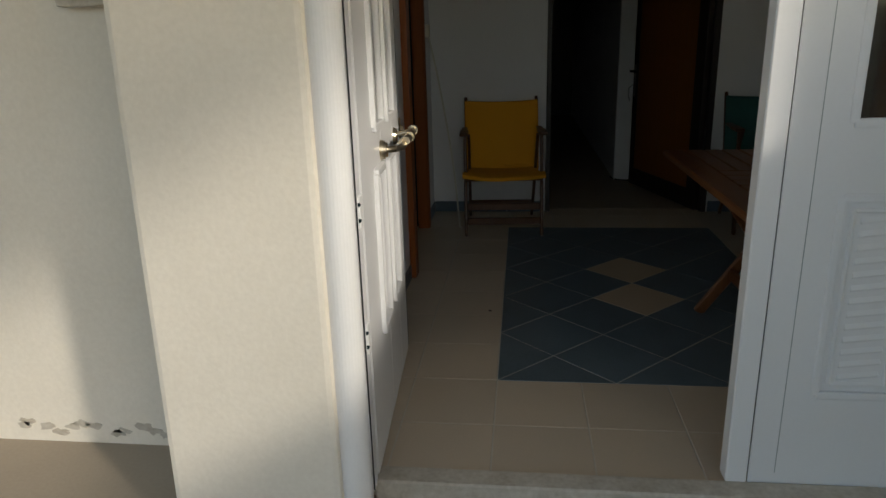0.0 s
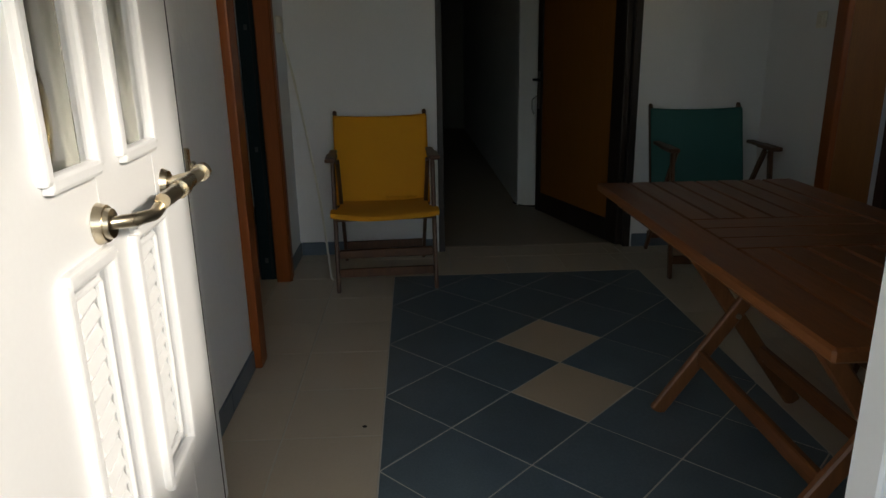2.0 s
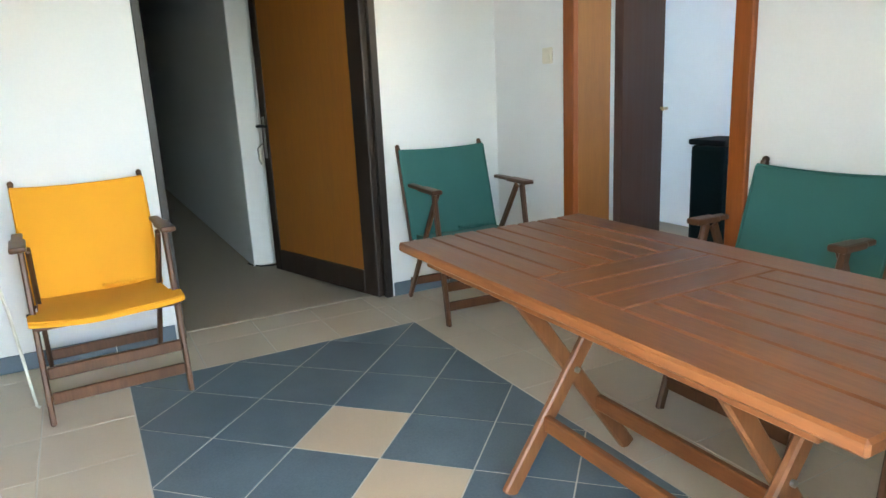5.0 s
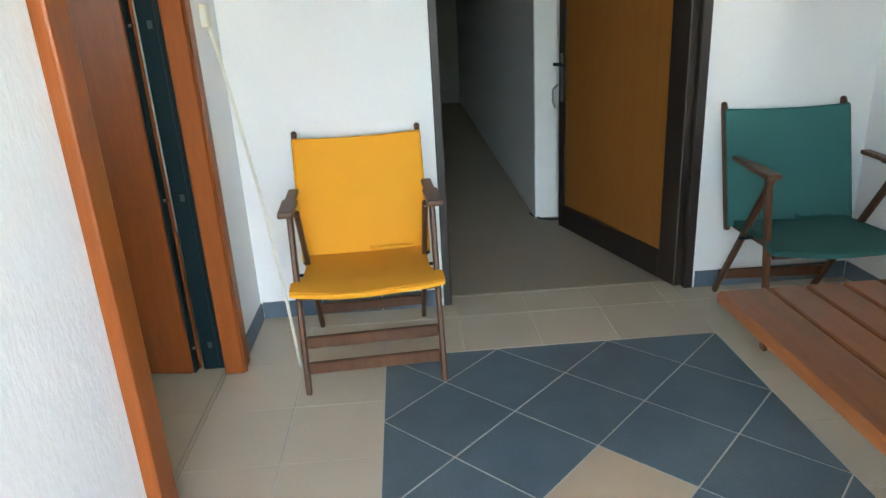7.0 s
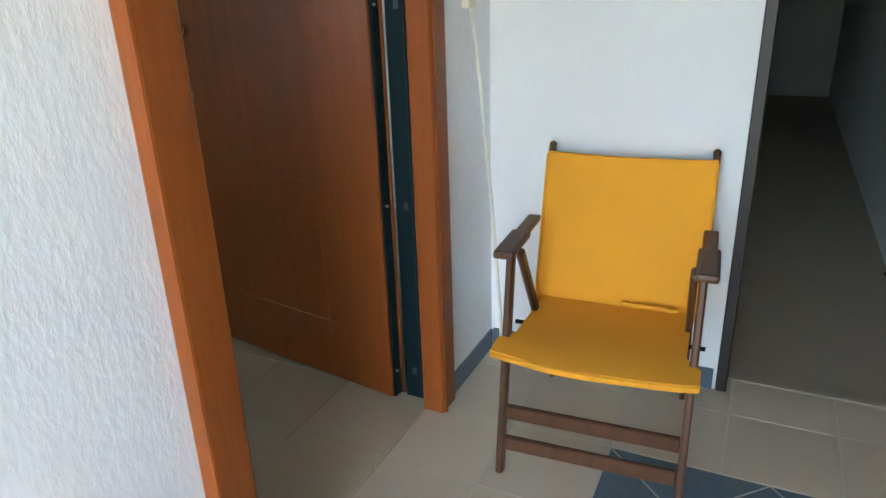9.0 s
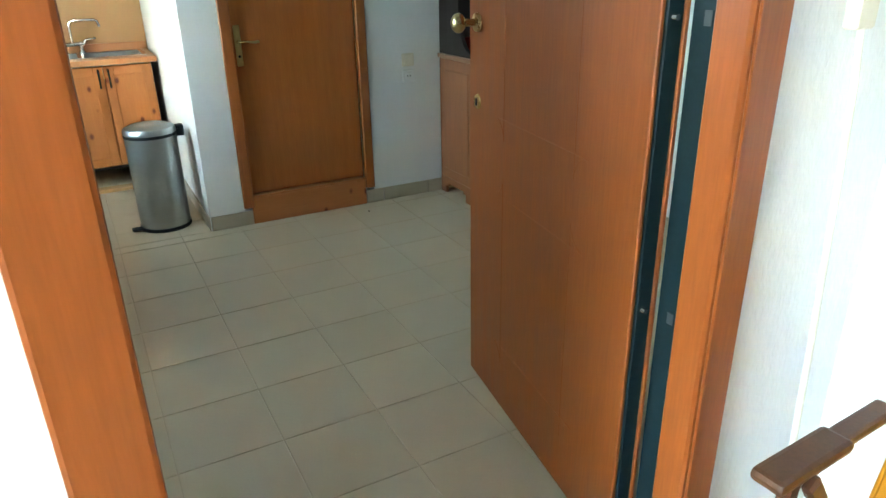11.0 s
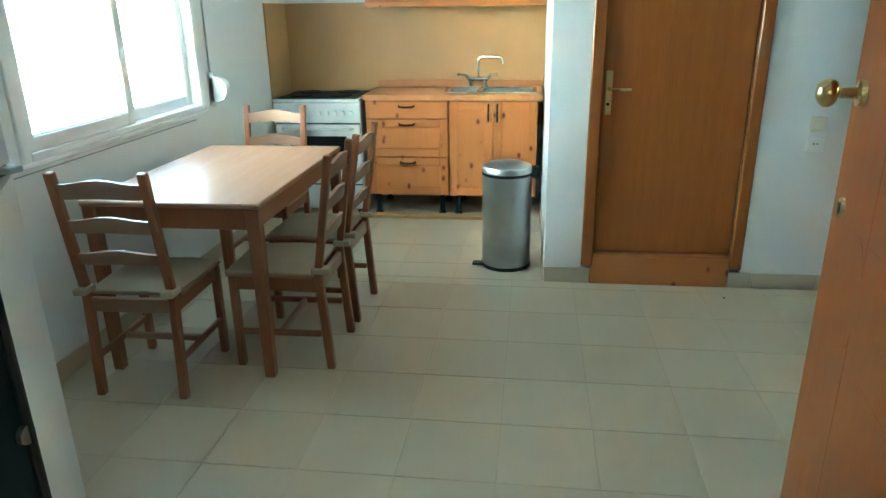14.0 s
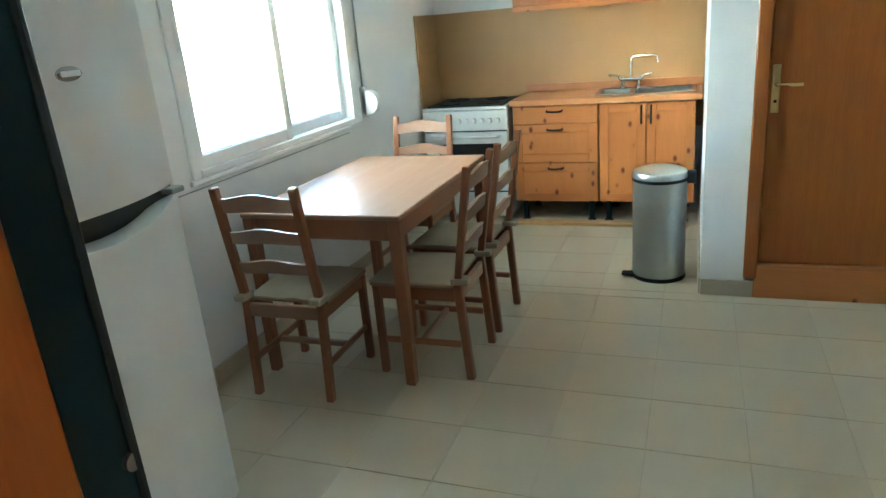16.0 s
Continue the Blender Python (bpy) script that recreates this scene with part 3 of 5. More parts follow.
def front_leaf_parts(d, L, sign, z0, handle):
    """A white metal leaf: outer face at y = 0 looking to -y; two columns of a glazed pane over a louvred panel."""
    T = 0.045
    cols = ((0.235, 0.415), (0.525, 0.705)) if handle else ((0.155, 0.375), (0.535, 0.755))
    bm = bmesh.new()
    zl, zh, wl, wh, top = z0, 0.925 if handle else 0.89, 1.065 if handle else 1.085, 1.92, 2.10
    xs = [0] + [v for c in cols for v in c] + [L]
    for i in range(0, len(xs) - 1, 2):
        bx(bm, xs[i], xs[i + 1], 0, T, 0.012, top, 0)
    for c in cols:
        for a, b in ((0.012, zl), (zh, wl), (wh, top)):
            bx(bm, c[0], c[1], 0.001, T - 0.001, a, b, 0)
    body = part("leaf_body", bm, WHITE_ALU, d)
    for c in cols:
        for a, b, lou in ((zl, zh, True), (wl, wh, False)):
            m = bmesh.new()
            w = 0.026
            for s, e in (((c[0], a), (c[0], b)), ((c[1], a), (c[1], b)), ((c[0], a), (c[1], a)), ((c[0], b), (c[1], b))):
                beam(m, (s[0], -0.004 if handle else 0.002, s[1]), (e[0], -0.004 if handle else 0.002, e[1]), w, 0.022 if handle else 0.012, (1, 0, 0) if s[0] == e[0] else (0, 0, 1), 0.007)
            fr = part("moulding", m, WHITE_ALU, d)
            if lou:
                part("backing", B(c[0], c[1], 0.018 if handle else 0.008, 0.026, a, b, bev=0), WHITE_ALU, d)
                n = 13
                first = None
                for k in range(n):
                    z = a + 0.06 + (b - a - 0.12) * k / (n - 1)
                    if first is None:
                        m = bmesh.new()
                        beam(m, (c[0] + 0.052, 0.012, 0), (c[1] - 0.052, 0.012, 0.014), 0.030, 0.014 if handle else 0.011, (0, 0.3, 1), 0.005)
                        first = part("louvre", m, WHITE_ALU, d)
                        first.location.z = z
                    else:
                        o = first.copy()
                        scene.collection.objects.link(o)
                        o.location.z = z
                m = bmesh.new()
                for s, e in (((c[0] + 0.035, a + 0.035), (c[0] + 0.035, b - 0.035)), ((c[1] - 0.035, a + 0.035), (c[1] - 0.035, b - 0.035)), ((c[0] + 0.035, a + 0.035), (c[1] - 0.035, a + 0.035)), ((c[0] + 0.035, b - 0.035), (c[1] - 0.035, b - 0.035))):
                    beam(m, (s[0], 0.008, s[1]), (e[0], 0.008, e[1]), 0.012, 0.014, (1, 0, 0) if s[0] == e[0] else (0, 0, 1), 0.004)
                part("inner_moulding", m, WHITE_ALU, d)
            else:
                p = part("pane", B(c[0], c[1], 0.018, 0.024, a, b, bev=0), FROSTED, d, "patterned obscured glass pane")
                p.visible_shadow = not handle
                m = bmesh.new()
                xm = (c[0] + c[1]) / 2
                tube(m, [(xm + 0.035 * math.sin(5 * t_), 0.036, a + (b - a) * t_ / 3) for t_ in [3 * k / 40 for k in range(41)]], 0.006, 8)
                part("grille", m, BRASS, d, "wavy wrought grille behind the glass", smooth=True)
    part("bottom_strip", B(0.0, L + 0.09, 0.010, 0.075 if handle else 0.05, 0.002, 0.03 if handle else 0.02, bev=0.005), SILL, d, "worn pale draught strip")
    part("edge_seal", B(L, L + 0.008, -0.001, 0.022, 0.02, 2.09, bev=0.002), RUBBER, d)
    if handle:
        part("edge_profile", B(L + 0.008, L + 0.024, 0.002, T, 0.03, 2.09, bev=0.004), WHITE_ALU, d)
        part("flange", B(L + 0.024, L + 0.088, 0.012, T, 0.03, 2.09, bev=0.003), WHITE_ALU, d)
    return body


def front_door():
    f = thing("door_frame", pose(0, 0, 0), "white enamelled metal front door frame", "door frame", kind="structure")
    for x0, x1, y0, y1 in ((-1.135, -1.074, -1.945, -1.85), (-1.074, -1.062, -1.935, -1.86), (-1.062, -1.052, -1.92, -1.87), (0.98, 1.03, -1.90, -1.80)):
        part("post", B(x0, x1, y0, y1, 0, 2.16, bev=0.004), WHITE_ALU, f)
    for x0, x1, y0, y1 in ((-1.0775, -1.0735, -1.9475, -1.944), (-1.0636, -1.0612, -1.9375, -1.934), (-1.0535, -1.0505, -1.9225, -1.919)):
        part("frame_seal", B(x0, x1, y0, y1, 0.01, 2.12, bev=0), RUBBER, f, "black rubber frame seal")
    part("head", B(-1.10, 1.03, -1.90, -1.80, 2.12, 2.16, bev=0.004), WHITE_ALU, f)
    for z in (0.875, 0.50, 1.75):
        m = bmesh.new()
        bx(m, -1.060, -1.046, -1.905, -1.872, z - 0.045, z + 0.045, 0.003)
        hinge = part("hinge", m, WHITE_PVC, f, "white hinge plate with two screws")
        for dz in (-0.022, 0.022):
            m = bmesh.new()
            rod(m, (-1.05, -1.906, z + dz), (-1.05, -1.901, z + dz), 0.006, seg=12)
            part("screw", m, BLACK, hinge)
    part("sill", B(-1.06, 0.98, -1.885, -1.80, -0.058, 0.016, bev=0.006), SILL, f, "worn pale metal threshold with scuffed paint")
    d = thing("door_3", pose(-1.052, -1.845, 0, 0, 0, 93.6), "open white metal front door with louvred panels", "door", kind="structure")
    front_leaf_parts(d, 0.93, 1, 0.40, True)
    # lever handle on its rose, with the long bar
    m = bmesh.new()
    rod(m, (0.40, 0.0, 0.975), (0.40, -0.014, 0.975), 0.034, 0.030, 28)
    rod(m, (0.40, -0.014, 0.975), (0.40, -0.022, 0.975), 0.026, 0.024, 28)
    part("rose", m, NICKEL, d, "champagne metal handle rose", smooth=True)
    m = bmesh.new()
    tube(m, [(0.40, -0.015, 0.975), (0.42, -0.05, 0.975), (0.47, -0.065, 0.972), (0.51, -0.07, 0.985)], 0.011)
    tube(m, [(0.49, -0.075, 0.99), (0.58, -0.078, 0.992), (0.70, -0.075, 0.992), (0.80, -0.07, 0.990)], 0.014)
    rod(m, (0.585, -0.078, 0.992), (0.615, -0.078, 0.992), 0.018)
    rod(m, (0.78, -0.072, 0.99), (0.81, -0.07, 0.99), 0.019)
    rod(m, (0.60, -0.07, 0.99), (0.60, -0.04, 0.965), 0.011)
    rod(m, (0.77, -0.07, 0.99), (0.76, 0.0, 0.975), 0.010)
    part("handle", m, NICKEL, d, "champagne metal bar handle", smooth=True)
    m = bmesh.new()
    rod(m, (0.76, 0.0, 0.972), (0.76, -0.012, 0.972), 0.034, 0.028, 28)
    part("rose", m, NICKEL, d, smooth=True)
    part("latch", B(0.962, 0.980, -0.004, 0.012, 0.935, 1.02, bev=0.003), NICKEL, d, "brass coloured latch plate")
    m = bmesh.new()
    rod(m, (0.975, -0.002, 0.975), (1.000, -0.002, 0.975), 0.010)
    part("latch_bolt", m, NICKEL, d)
    g = thing("door_4", pose(0.070, -1.80, 0, 0, 0, 0), "closed white metal front door leaf with panel", "door", kind="structure")
    front_leaf_parts(g, 0.907, -1, 0.31, False)
    part("meeting_stile", B(-0.066, -0.004, -0.006, 0.055, 0.012, 2.10, bev=0.004), WHITE_ALU, g, "white meeting stile")
    part("meeting_seal", B(-0.004, 0.0, 0.004, 0.04, 0.012, 2.10, bev=0), RUBBER, g)
    part("stile_edge", B(0.074, 0.0755, -0.0015, 0.0, 0.05, 2.08, bev=0), GREY_PLASTIC, g, "thin dark seam line")


front_door()
bm = bmesh.new()
rod(bm, (-1.066, -2.065, -0.03), (-1.066, -2.065, 2.4), 0.045, seg=32)
ring = [(-1.20, -2.09), (-1.066, -2.09), (-1.0225, -2.058), (-1.100, -1.862), (-1.20, -1.862)]
lower = [bm.verts.new((x, y, -0.03)) for x, y in ring]
upper = [bm.verts.new((x, y, 2.4)) for x, y in ring]
bm.faces.new(upper)
bm.faces.new(list(reversed(lower)))
for k in range(5):
    bm.faces.new((lower[k], lower[(k + 1) % 5], upper[(k + 1) % 5], upper[k]))
structure("door_reveal", bm, PLASTER, "rounded white plastered door reveal")

# ---- hall furniture ----


def canvas_chair(m, cloth, name_label, arm_front=-0.250):
    """Folding armchair facing -y; origin on the floor between the feet."""
    c = thing("folding_chair", m, name_label, "chair", "folding armchairs in the hall")
    W = 0.262
    sh = arm_front + 0.250      # how far the frame is folded together
    for s in (-1, 1):
        x = s * W
        b = bmesh.new()
        beam(b, (x, -0.30 + sh * 0.5, 0), (x, -0.185 + sh, 0.690), 0.022, 0.036, (1, 0, 0), 0.006)
        part("front_leg", b, WALNUT, c)
        b = bmesh.new()
        beam(b, (x - s * 0.024, 0.31, 0), (x - s * 0.024, -0.175 + sh, 0.690), 0.020, 0.036, (1, 0, 0), 0.006)
        part("rear_leg", b, WALNUT, c)
        b = bmesh.new()
        beam(b, (x, 0.165, 0.36), (x, 0.315, 0.895), 0.022, 0.036, (1, 0, 0), 0.006)
        bmesh.ops.create_uvsphere(b, u_segments=12, v_segments=8, radius=0.013, matrix=Matrix.Translation((x, 0.317, 0.897)) @ Matrix.Diagonal((1, 1.3, 1.1, 1)))
        part("back_post", b, WALNUT, c)
        b = bmesh.new()
        bx(b, x - 0.030 + s * 0.008, x + 0.030 + s * 0.008, arm_front, max(-0.045, arm_front + 0.12), 0.690, 0.714, 0.010)
        bx(b, x - 0.021 + s * 0.008, x + 0.021 + s * 0.008, -0.055, 0.115, 0.692, 0.712, 0.008)
        part("armrest", b, WALNUT, c, "dark worn wooden armrest")
        b = bmesh.new()
        beam(b, (x - s * 0.045, -0.29, 0.405), (x - s * 0.045, 0.20, 0.375), 0.020, 0.034, (1, 0, 0), 0.005)
        part("seat_rail", b, WALNUT, c)
        b = bmesh.new()
        rod(b, (x - 0.028, -0.035, 0.39), (x + 0.028, -0.035, 0.39), 0.007, seg=12)
        part("pivot_bolt", b, BLACK, c)
    for y, z, dd in ((-0.285 + sh * 0.57, 0.105, 0), (-0.268 + sh * 0.65, 0.205, 0), (0.25, 0.11, 1)):
        b = bmesh.new()
        bx(b, -W + 0.012, W - 0.012, y - 0.010, y + 0.010, z - 0.024, z + 0.024, 0.004)
        part("stretcher", b, WALNUT, c)
    b = bmesh.new()
    rod(b, (-W, -0.285, 0.40), (W, -0.285, 0.40), 0.013)
    part("front_rod", b, WALNUT, c)
    # seat: sagging padded cloth
    rows = []
    for i in range(9):
        v = i / 8
        row = []
        for k in range(13):
            u = k / 12 * 2 - 1
            sag = 0.022 * (1 - u * u)
            y = -0.325 + 0.515 * v
            z = 0.452 - 0.045 * v - sag * (1.0 - 0.5 * v) + 0.002 * math.sin(5 * u + 3 * v)
            if i == 0:
                z -= 0.012
            wide = W + 0.020 if v < 0.15 else W - 0.020
            row.append((u * wide, y, z))
        rows.append(row)
    seat = part("seat", slab(bmesh.new(), rows, (0, 0.004, -0.026)), cloth, c, smooth=True)
    b = bmesh.new()
    tube(b, [(u / 10 * (W + 0.020), -0.329, 0.430 - 0.018 * (1 - (u / 10) ** 2)) for u in range(-10, 11)], 0.006, 8)
    part("piping", b, cloth, seat, smooth=True)
    # loose fold of cloth where seat and back meet
    b = bmesh.new()
    tube(b, [(0.02 + 0.022 * k, 0.128 + 0.006 * math.sin(1.7 * k), 0.424 + 0.004 * math.cos(2.1 * k)) for k in range(9)], 0.007, 8)
    part("fold", b, cloth, seat, smooth=True)
    # back: padded cloth sleeve between the posts
    rows = []
    for i in range(9):
        v = i / 8
        row = []
        for k in range(13):
            u = k / 12 * 2 - 1
            z = 0.385 + 0.495 * v - 0.012 * (1 - u * u) * v
            y = 0.137 + 0.141 * v + 0.024 * (1 - u * u) * (1 - 0.3 * v) + 0.003 * math.sin(7 * u + 6 * v)
            row.append((u * (W + 0.006), y, z))
        rows.append(row)
    back = part("backrest", slab(bmesh.new(), rows, (0, 0.036, -0.008)), cloth, c, smooth=True)
    b = bmesh.new()
    for s in (-1, 1):
        tube(b, [(s * (W + 0.006), 0.133 + 0.141 * v / 8, 0.388 + 0.49 * v / 8) for v in range(9)], 0.005, 8)
    tube(b, [(u / 10 * (W + 0.006), 0.276 + 0.024 * 0.7 * (1 - (u / 10) ** 2), 0.882 - 0.012 * (1 - (u / 10) ** 2)) for u in range(-10, 11)], 0.005, 8)
    part("seam", b, cloth, back, smooth=True)
    return c


ychair = canvas_chair(pose(-0.752, 1.240, 0, 0, 0, 3.5), YELLOW, "dark wooden folding armchair with bright yellow canvas")
gchair = canvas_chair(pose(1.105, 1.275, 0, 0, 0, -4.0), GREEN, "dark wooden folding armchair with bottle green canvas")
canvas_chair(pose(1.248, -0.520, 0, 0, 0, -90), GREEN, "bottle green canvas armchair pushed against the wall", arm_front=-0.060)
copy_thing(ychair, pose(1.18, -1.385, 0, 0, 0, -84))


def slatted_table():
    X0, X1, Y0, Y1, Z = 0.12, 0.87, -1.51, 0.0, 0.742
    t = thing("folding_table", pose(0, 0, 0), "reddish-brown slatted teak folding garden table", "table")
    top, th = Z, 0.024
    part("side_board", B(X0, X0 + 0.115, Y0, Y1, top - th - 0.006, top, bev=0.006), TEAK, t)
    part("side_board", B(X1 - 0.115, X1, Y0, Y1, top - th - 0.006, top, bev=0.006), TEAK, t)
    ym = (Y0 + Y1) / 2
    n = 6
    w = (X1 - X0 - 0.23 - 0.004) / n
    for a, b in ((Y0, ym - 0.155), (ym + 0.155, Y1)):
        for k in range(n):
            x = X0 + 0.117 + w * k
            part("slat", B(x + 0.003, x + w - 0.003, a, b, top - th, top - 0.001, bev=0.004), TEAK, t)
    for k in range(3):
        y = ym - 0.153 + 0.102 * k
        part("cross_board", B(X0 + 0.118, X1 - 0.118, y + 0.0015, y + 0.1005, top - th, top - 0.001, bev=0.003), TEAK_X, t)
    for x in (X0 + 0.05, X1 - 0.07):
        part("batten", B(x, x + 0.02, Y0 + 0.10, Y1 - 0.10, top - th - 0.045, top - th - 0.007, bev=0.003), TEAK, t)
    for y in (Y0 + 0.14, ym - 0.16, ym + 0.14, Y1 - 0.16):
        part("batten", B(X0 + 0.072, X1 - 0.072, y, y + 0.022, top - th - 0.040, top - th - 0.001, bev=0.003), TEAK_X, t)
    for y in (-1.13, -0.40):
        b = bmesh.new()
        beam(b, (0.255, y - 0.012, 0), (0.735, y - 0.012, 0.70), 0.026, 0.052, (0, 1, 0), 0.006)
        part("leg", b, TEAK_LEG, t)
        b = bmesh.new()
        beam(b, (0.765, y + 0.016, 0), (0.265, y + 0.016, 0.70), 0.026, 0.052, (0, 1, 0), 0.006)
        part("leg", b, TEAK_LEG, t)
        b = bmesh.new()
        rod(b, (0.508, y - 0.034, 0.355), (0.508, y + 0.038, 0.355), 0.009, seg=14)
        part("pivot_bolt", b, STEEL, t)
    for x, z, yo in ((0.395, 0.205, -0.012), (0.62, 0.205, 0.016)):
        part("stretcher", B(x - 0.012, x + 0.012, -1.13, -0.40, z - 0.026, z + 0.026, bev=0.004), TEAK, t)
    return t


slatted_table()

# skirting, switches, cable
sk = thing("baseboard", pose(0, 0, 0), "blue ceramic skirting tiles along the hall walls", "baseboard", kind="structure")
first = None
for x0, x1, y0, y1 in ((-1.302, -0.44, YF - 0.010, YF), (0.81, 1.572, YF - 0.010, YF), (XL, XL + 0.010, 1.24, 1.65), (XS, XS + 0.010, -1.72, 0.030), (XR - 0.010, XR, 0.98, 1.65), (XR - 0.010, XR, -1.72, -0.18)):
    L = max(x1 - x0, y1 - y0)
    n = max(1, round(L / 0.333))
    for k in range(n):
        a, b = k / n, (k + 1) / n
        g = 0.002
        if x1 - x0 > y1 - y0:
            bm = B(x0 + (x1 - x0) * a + g, x0 + (x1 - x0) * b - g, y0, y1, 0.001, 0.085, bev=0.002)
        else:
            bm = B(x0, x1, y0 + (y1 - y0) * a + g, y0 + (y1 - y0) * b - g, 0.001, 0.085, bev=0.002)
        part("tile", bm, BLUE_SKIRT, sk)
sw = thing("light_switch", pose(XR, 1.125, 1.36), "ivory plastic light switch on the wall", "switch")
part("plate", B(-0.012, 0, -0.042, 0.042, -0.042, 0.042, bev=0.004), IVORY, sw)
part("rocker", B(-0.019, -0.010, -0.026, 0.026, -0.026, 0.026, bev=0.004), IVORY, sw)
jb = thing("junction_box", pose(XL, 1.440, 1.390), "small ivory plastic junction box on the wall", "junction box")
part("box", B(0, 0.030, -0.030, 0.030, -0.045, 0.045, bev=0.005), IVORY, jb)
cb = thing("cable", pose(0, 0, 0), "loose white cable hanging down the wall", "cable")
bm = bmesh.new()
pts = [(-1.287, 1.437, 1.345), (-1.262, 1.412, 1.25), (-1.226, 1.366, 1.10), (-1.195, 1.325, 0.95), (-1.163, 1.285, 0.79), (-1.128, 1.238, 0.60), (-1.098, 1.200, 0.40), (-1.078, 1.175, 0.20), (-1.066, 1.160, 0.06), (-1.060, 1.150, 0.010), (-1.050, 1.135, 0.008)]
tube(bm, pts, 0.0065, 8)
part("wire", bm, CABLE, cb, smooth=True)
bb = thing("tall_bin", pose(2.74, 0.92, 0), "tall black metal container in the side room", "container")
bm = bmesh.new()
bx(bm, -0.13, 0.13, -0.13, 0.13, 0, 0.80, 0.03)
part("body", bm, BLACK, bb)
part("lid", B(-0.14, 0.14, -0.14, 0.14, 0.80, 0.835, bev=0.012), RUBBER, bb)

pw = bpy.data.objects["wall_porch"]
random.seed(4)
for k in range(16):
    cx = -1.66 - 0.052 * k + random.uniform(-0.02, 0.02)
    bm = bmesh.new()
    n = 11
    top = [bm.verts.new((cx + random.uniform(0.5, 1.2) * 0.034 * math.cos(2 * math.pi * i / n), -1.643, 0.006 + 0.02 * math.sin(cx * 31) + random.uniform(0.4, 1.2) * 0.017 * math.sin(2 * math.pi * i / n))) for i in range(n)]
    low = [bm.verts.new((v.co.x, -1.638, v.co.z)) for v in top]
    bm.faces.new(top)
    for i in range(n):
        bm.faces.new((top[i], top[(i + 1) % n], low[(i + 1) % n], low[i]))
    part("paint_flake", bm, SILL, pw)

for x, y in ((-0.768, -0.450), (-4.368, 1.653)):
    cr = thing("crumb", pose(x, y, 0), "tiny dark crumb lying on the floor tiles", "crumb")
    bm = bmesh.new()
    bmesh.ops.create_icosphere(bm, subdivisions=1, radius=0.008, matrix=Matrix.Translation((0, 0, 0.004)) @ Matrix.Diagonal((1.2, 0.8, 0.5, 1)))
    part("grain", bm, DARK_WOOD, cr)

# loose end of black flex on the corridor floor, beside the doorway
fx = thing("flex", pose(0, 0, 0), "short black electric flex lying on corridor floor", "cable")
part("wire", tube(bmesh.new(), [(0.250, 3.08, -0.001), (0.275, 2.995, -0.001), (0.310, 2.945, -0.001), (0.370, 2.915, -0.001), (0.440, 2.912, -0.001), (0.470, 2.93, -0.001)], 0.005), RUBBER, fx, smooth=True)

# ---- kitchen ----


def kitchen_window():
    w = thing("window_1", pose(0, 0, 0), "white plastic two-leaf sliding window, blinding daylight outside", "window", kind="structure")
    X0, X1, Z0, Z1, Y = -4.83, -3.25, 0.93, 2.12, KW
    for nm, b in (("window_frame", (X0, X0 + 0.055, Y - 0.12, Y + 0.012, Z0, Z1)), ("window_frame", (X1 - 0.055, X1, Y - 0.12, Y + 0.012, Z0, Z1)), ("window_frame", (X0 + 0.055, X1 - 0.055, Y - 0.12, Y + 0.012, Z0, Z0 + 0.035)), ("window_frame", (X0 + 0.055, X1 - 0.055, Y - 0.12, Y + 0.012, Z1 - 0.05, Z1))):
        part(nm, B(*b, bev=0.005), WHITE_PVC, w)
    for x0, x1, y in ((-4.085, X1 - 0.03, Y - 0.040), (X0 + 0.05, -4.045, Y - 0.088)):
        z0, z1 = Z0 + 0.033, Z1 - 0.045
        s = part("sash", B(x0, x0 + 0.062, y, y + 0.040, z0, z1, bev=0.005), WHITE_PVC, w)
        part("sash_stile", B(x1 - 0.072, x1, y, y + 0.040, z0, z1, bev=0.005), WHITE_PVC, s)
        part("sash_rail", B(x0 + 0.062, x1 - 0.062, y, y + 0.040, z0, z0 + 0.062, bev=0.005), WHITE_PVC, s)
        part("sash_rail", B(x0 + 0.062, x1 - 0.062, y, y + 0.040, z1 - 0.062, z1, bev=0.005), WHITE_PVC, s)
        p = part("pane", B(x0 + 0.058, x1 - 0.058, y + 0.016, y + 0.022, z0 + 0.058, z1 - 0.058, bev=0), PANE, s)
        p.visible_shadow = False
        m = bmesh.new()
        for a, b in (((x0 + 0.064, z0 + 0.064), (x0 + 0.064, z1 - 0.064)), ((x1 - 0.064, z0 + 0.064), (x1 - 0.064, z1 - 0.064)), ((x0 + 0.064, z0 + 0.064), (x1 - 0.064, z0 + 0.064))):
            beam(m, (a[0], y + 0.026, a[1]), (b[0], y + 0.026, b[1]), 0.005, 0.005, (1, 0, 0) if a[0] == b[0] else (0, 0, 1), 0)
        part("gasket", m, GREY_PLASTIC, s)
    part("latch", B(X1 - 0.075, X1 - 0.055, Y - 0.002, Y + 0.012, 1.46, 1.58, bev=0.004), WHITE_PVC, w)
    part("window_sill", B(X0 - 0.02, X1 + 0.02, Y, Y + 0.018, Z0 - 0.022, Z0 + 0.002, bev=0.004), WHITE_PVC, w)
    part("glazing_line", B(-4.70, X1 + 0.1, Y + 0.001, Y + 0.004, Z0 - 0.045, Z0 - 0.040, bev=0), GREY_PLASTIC, w)


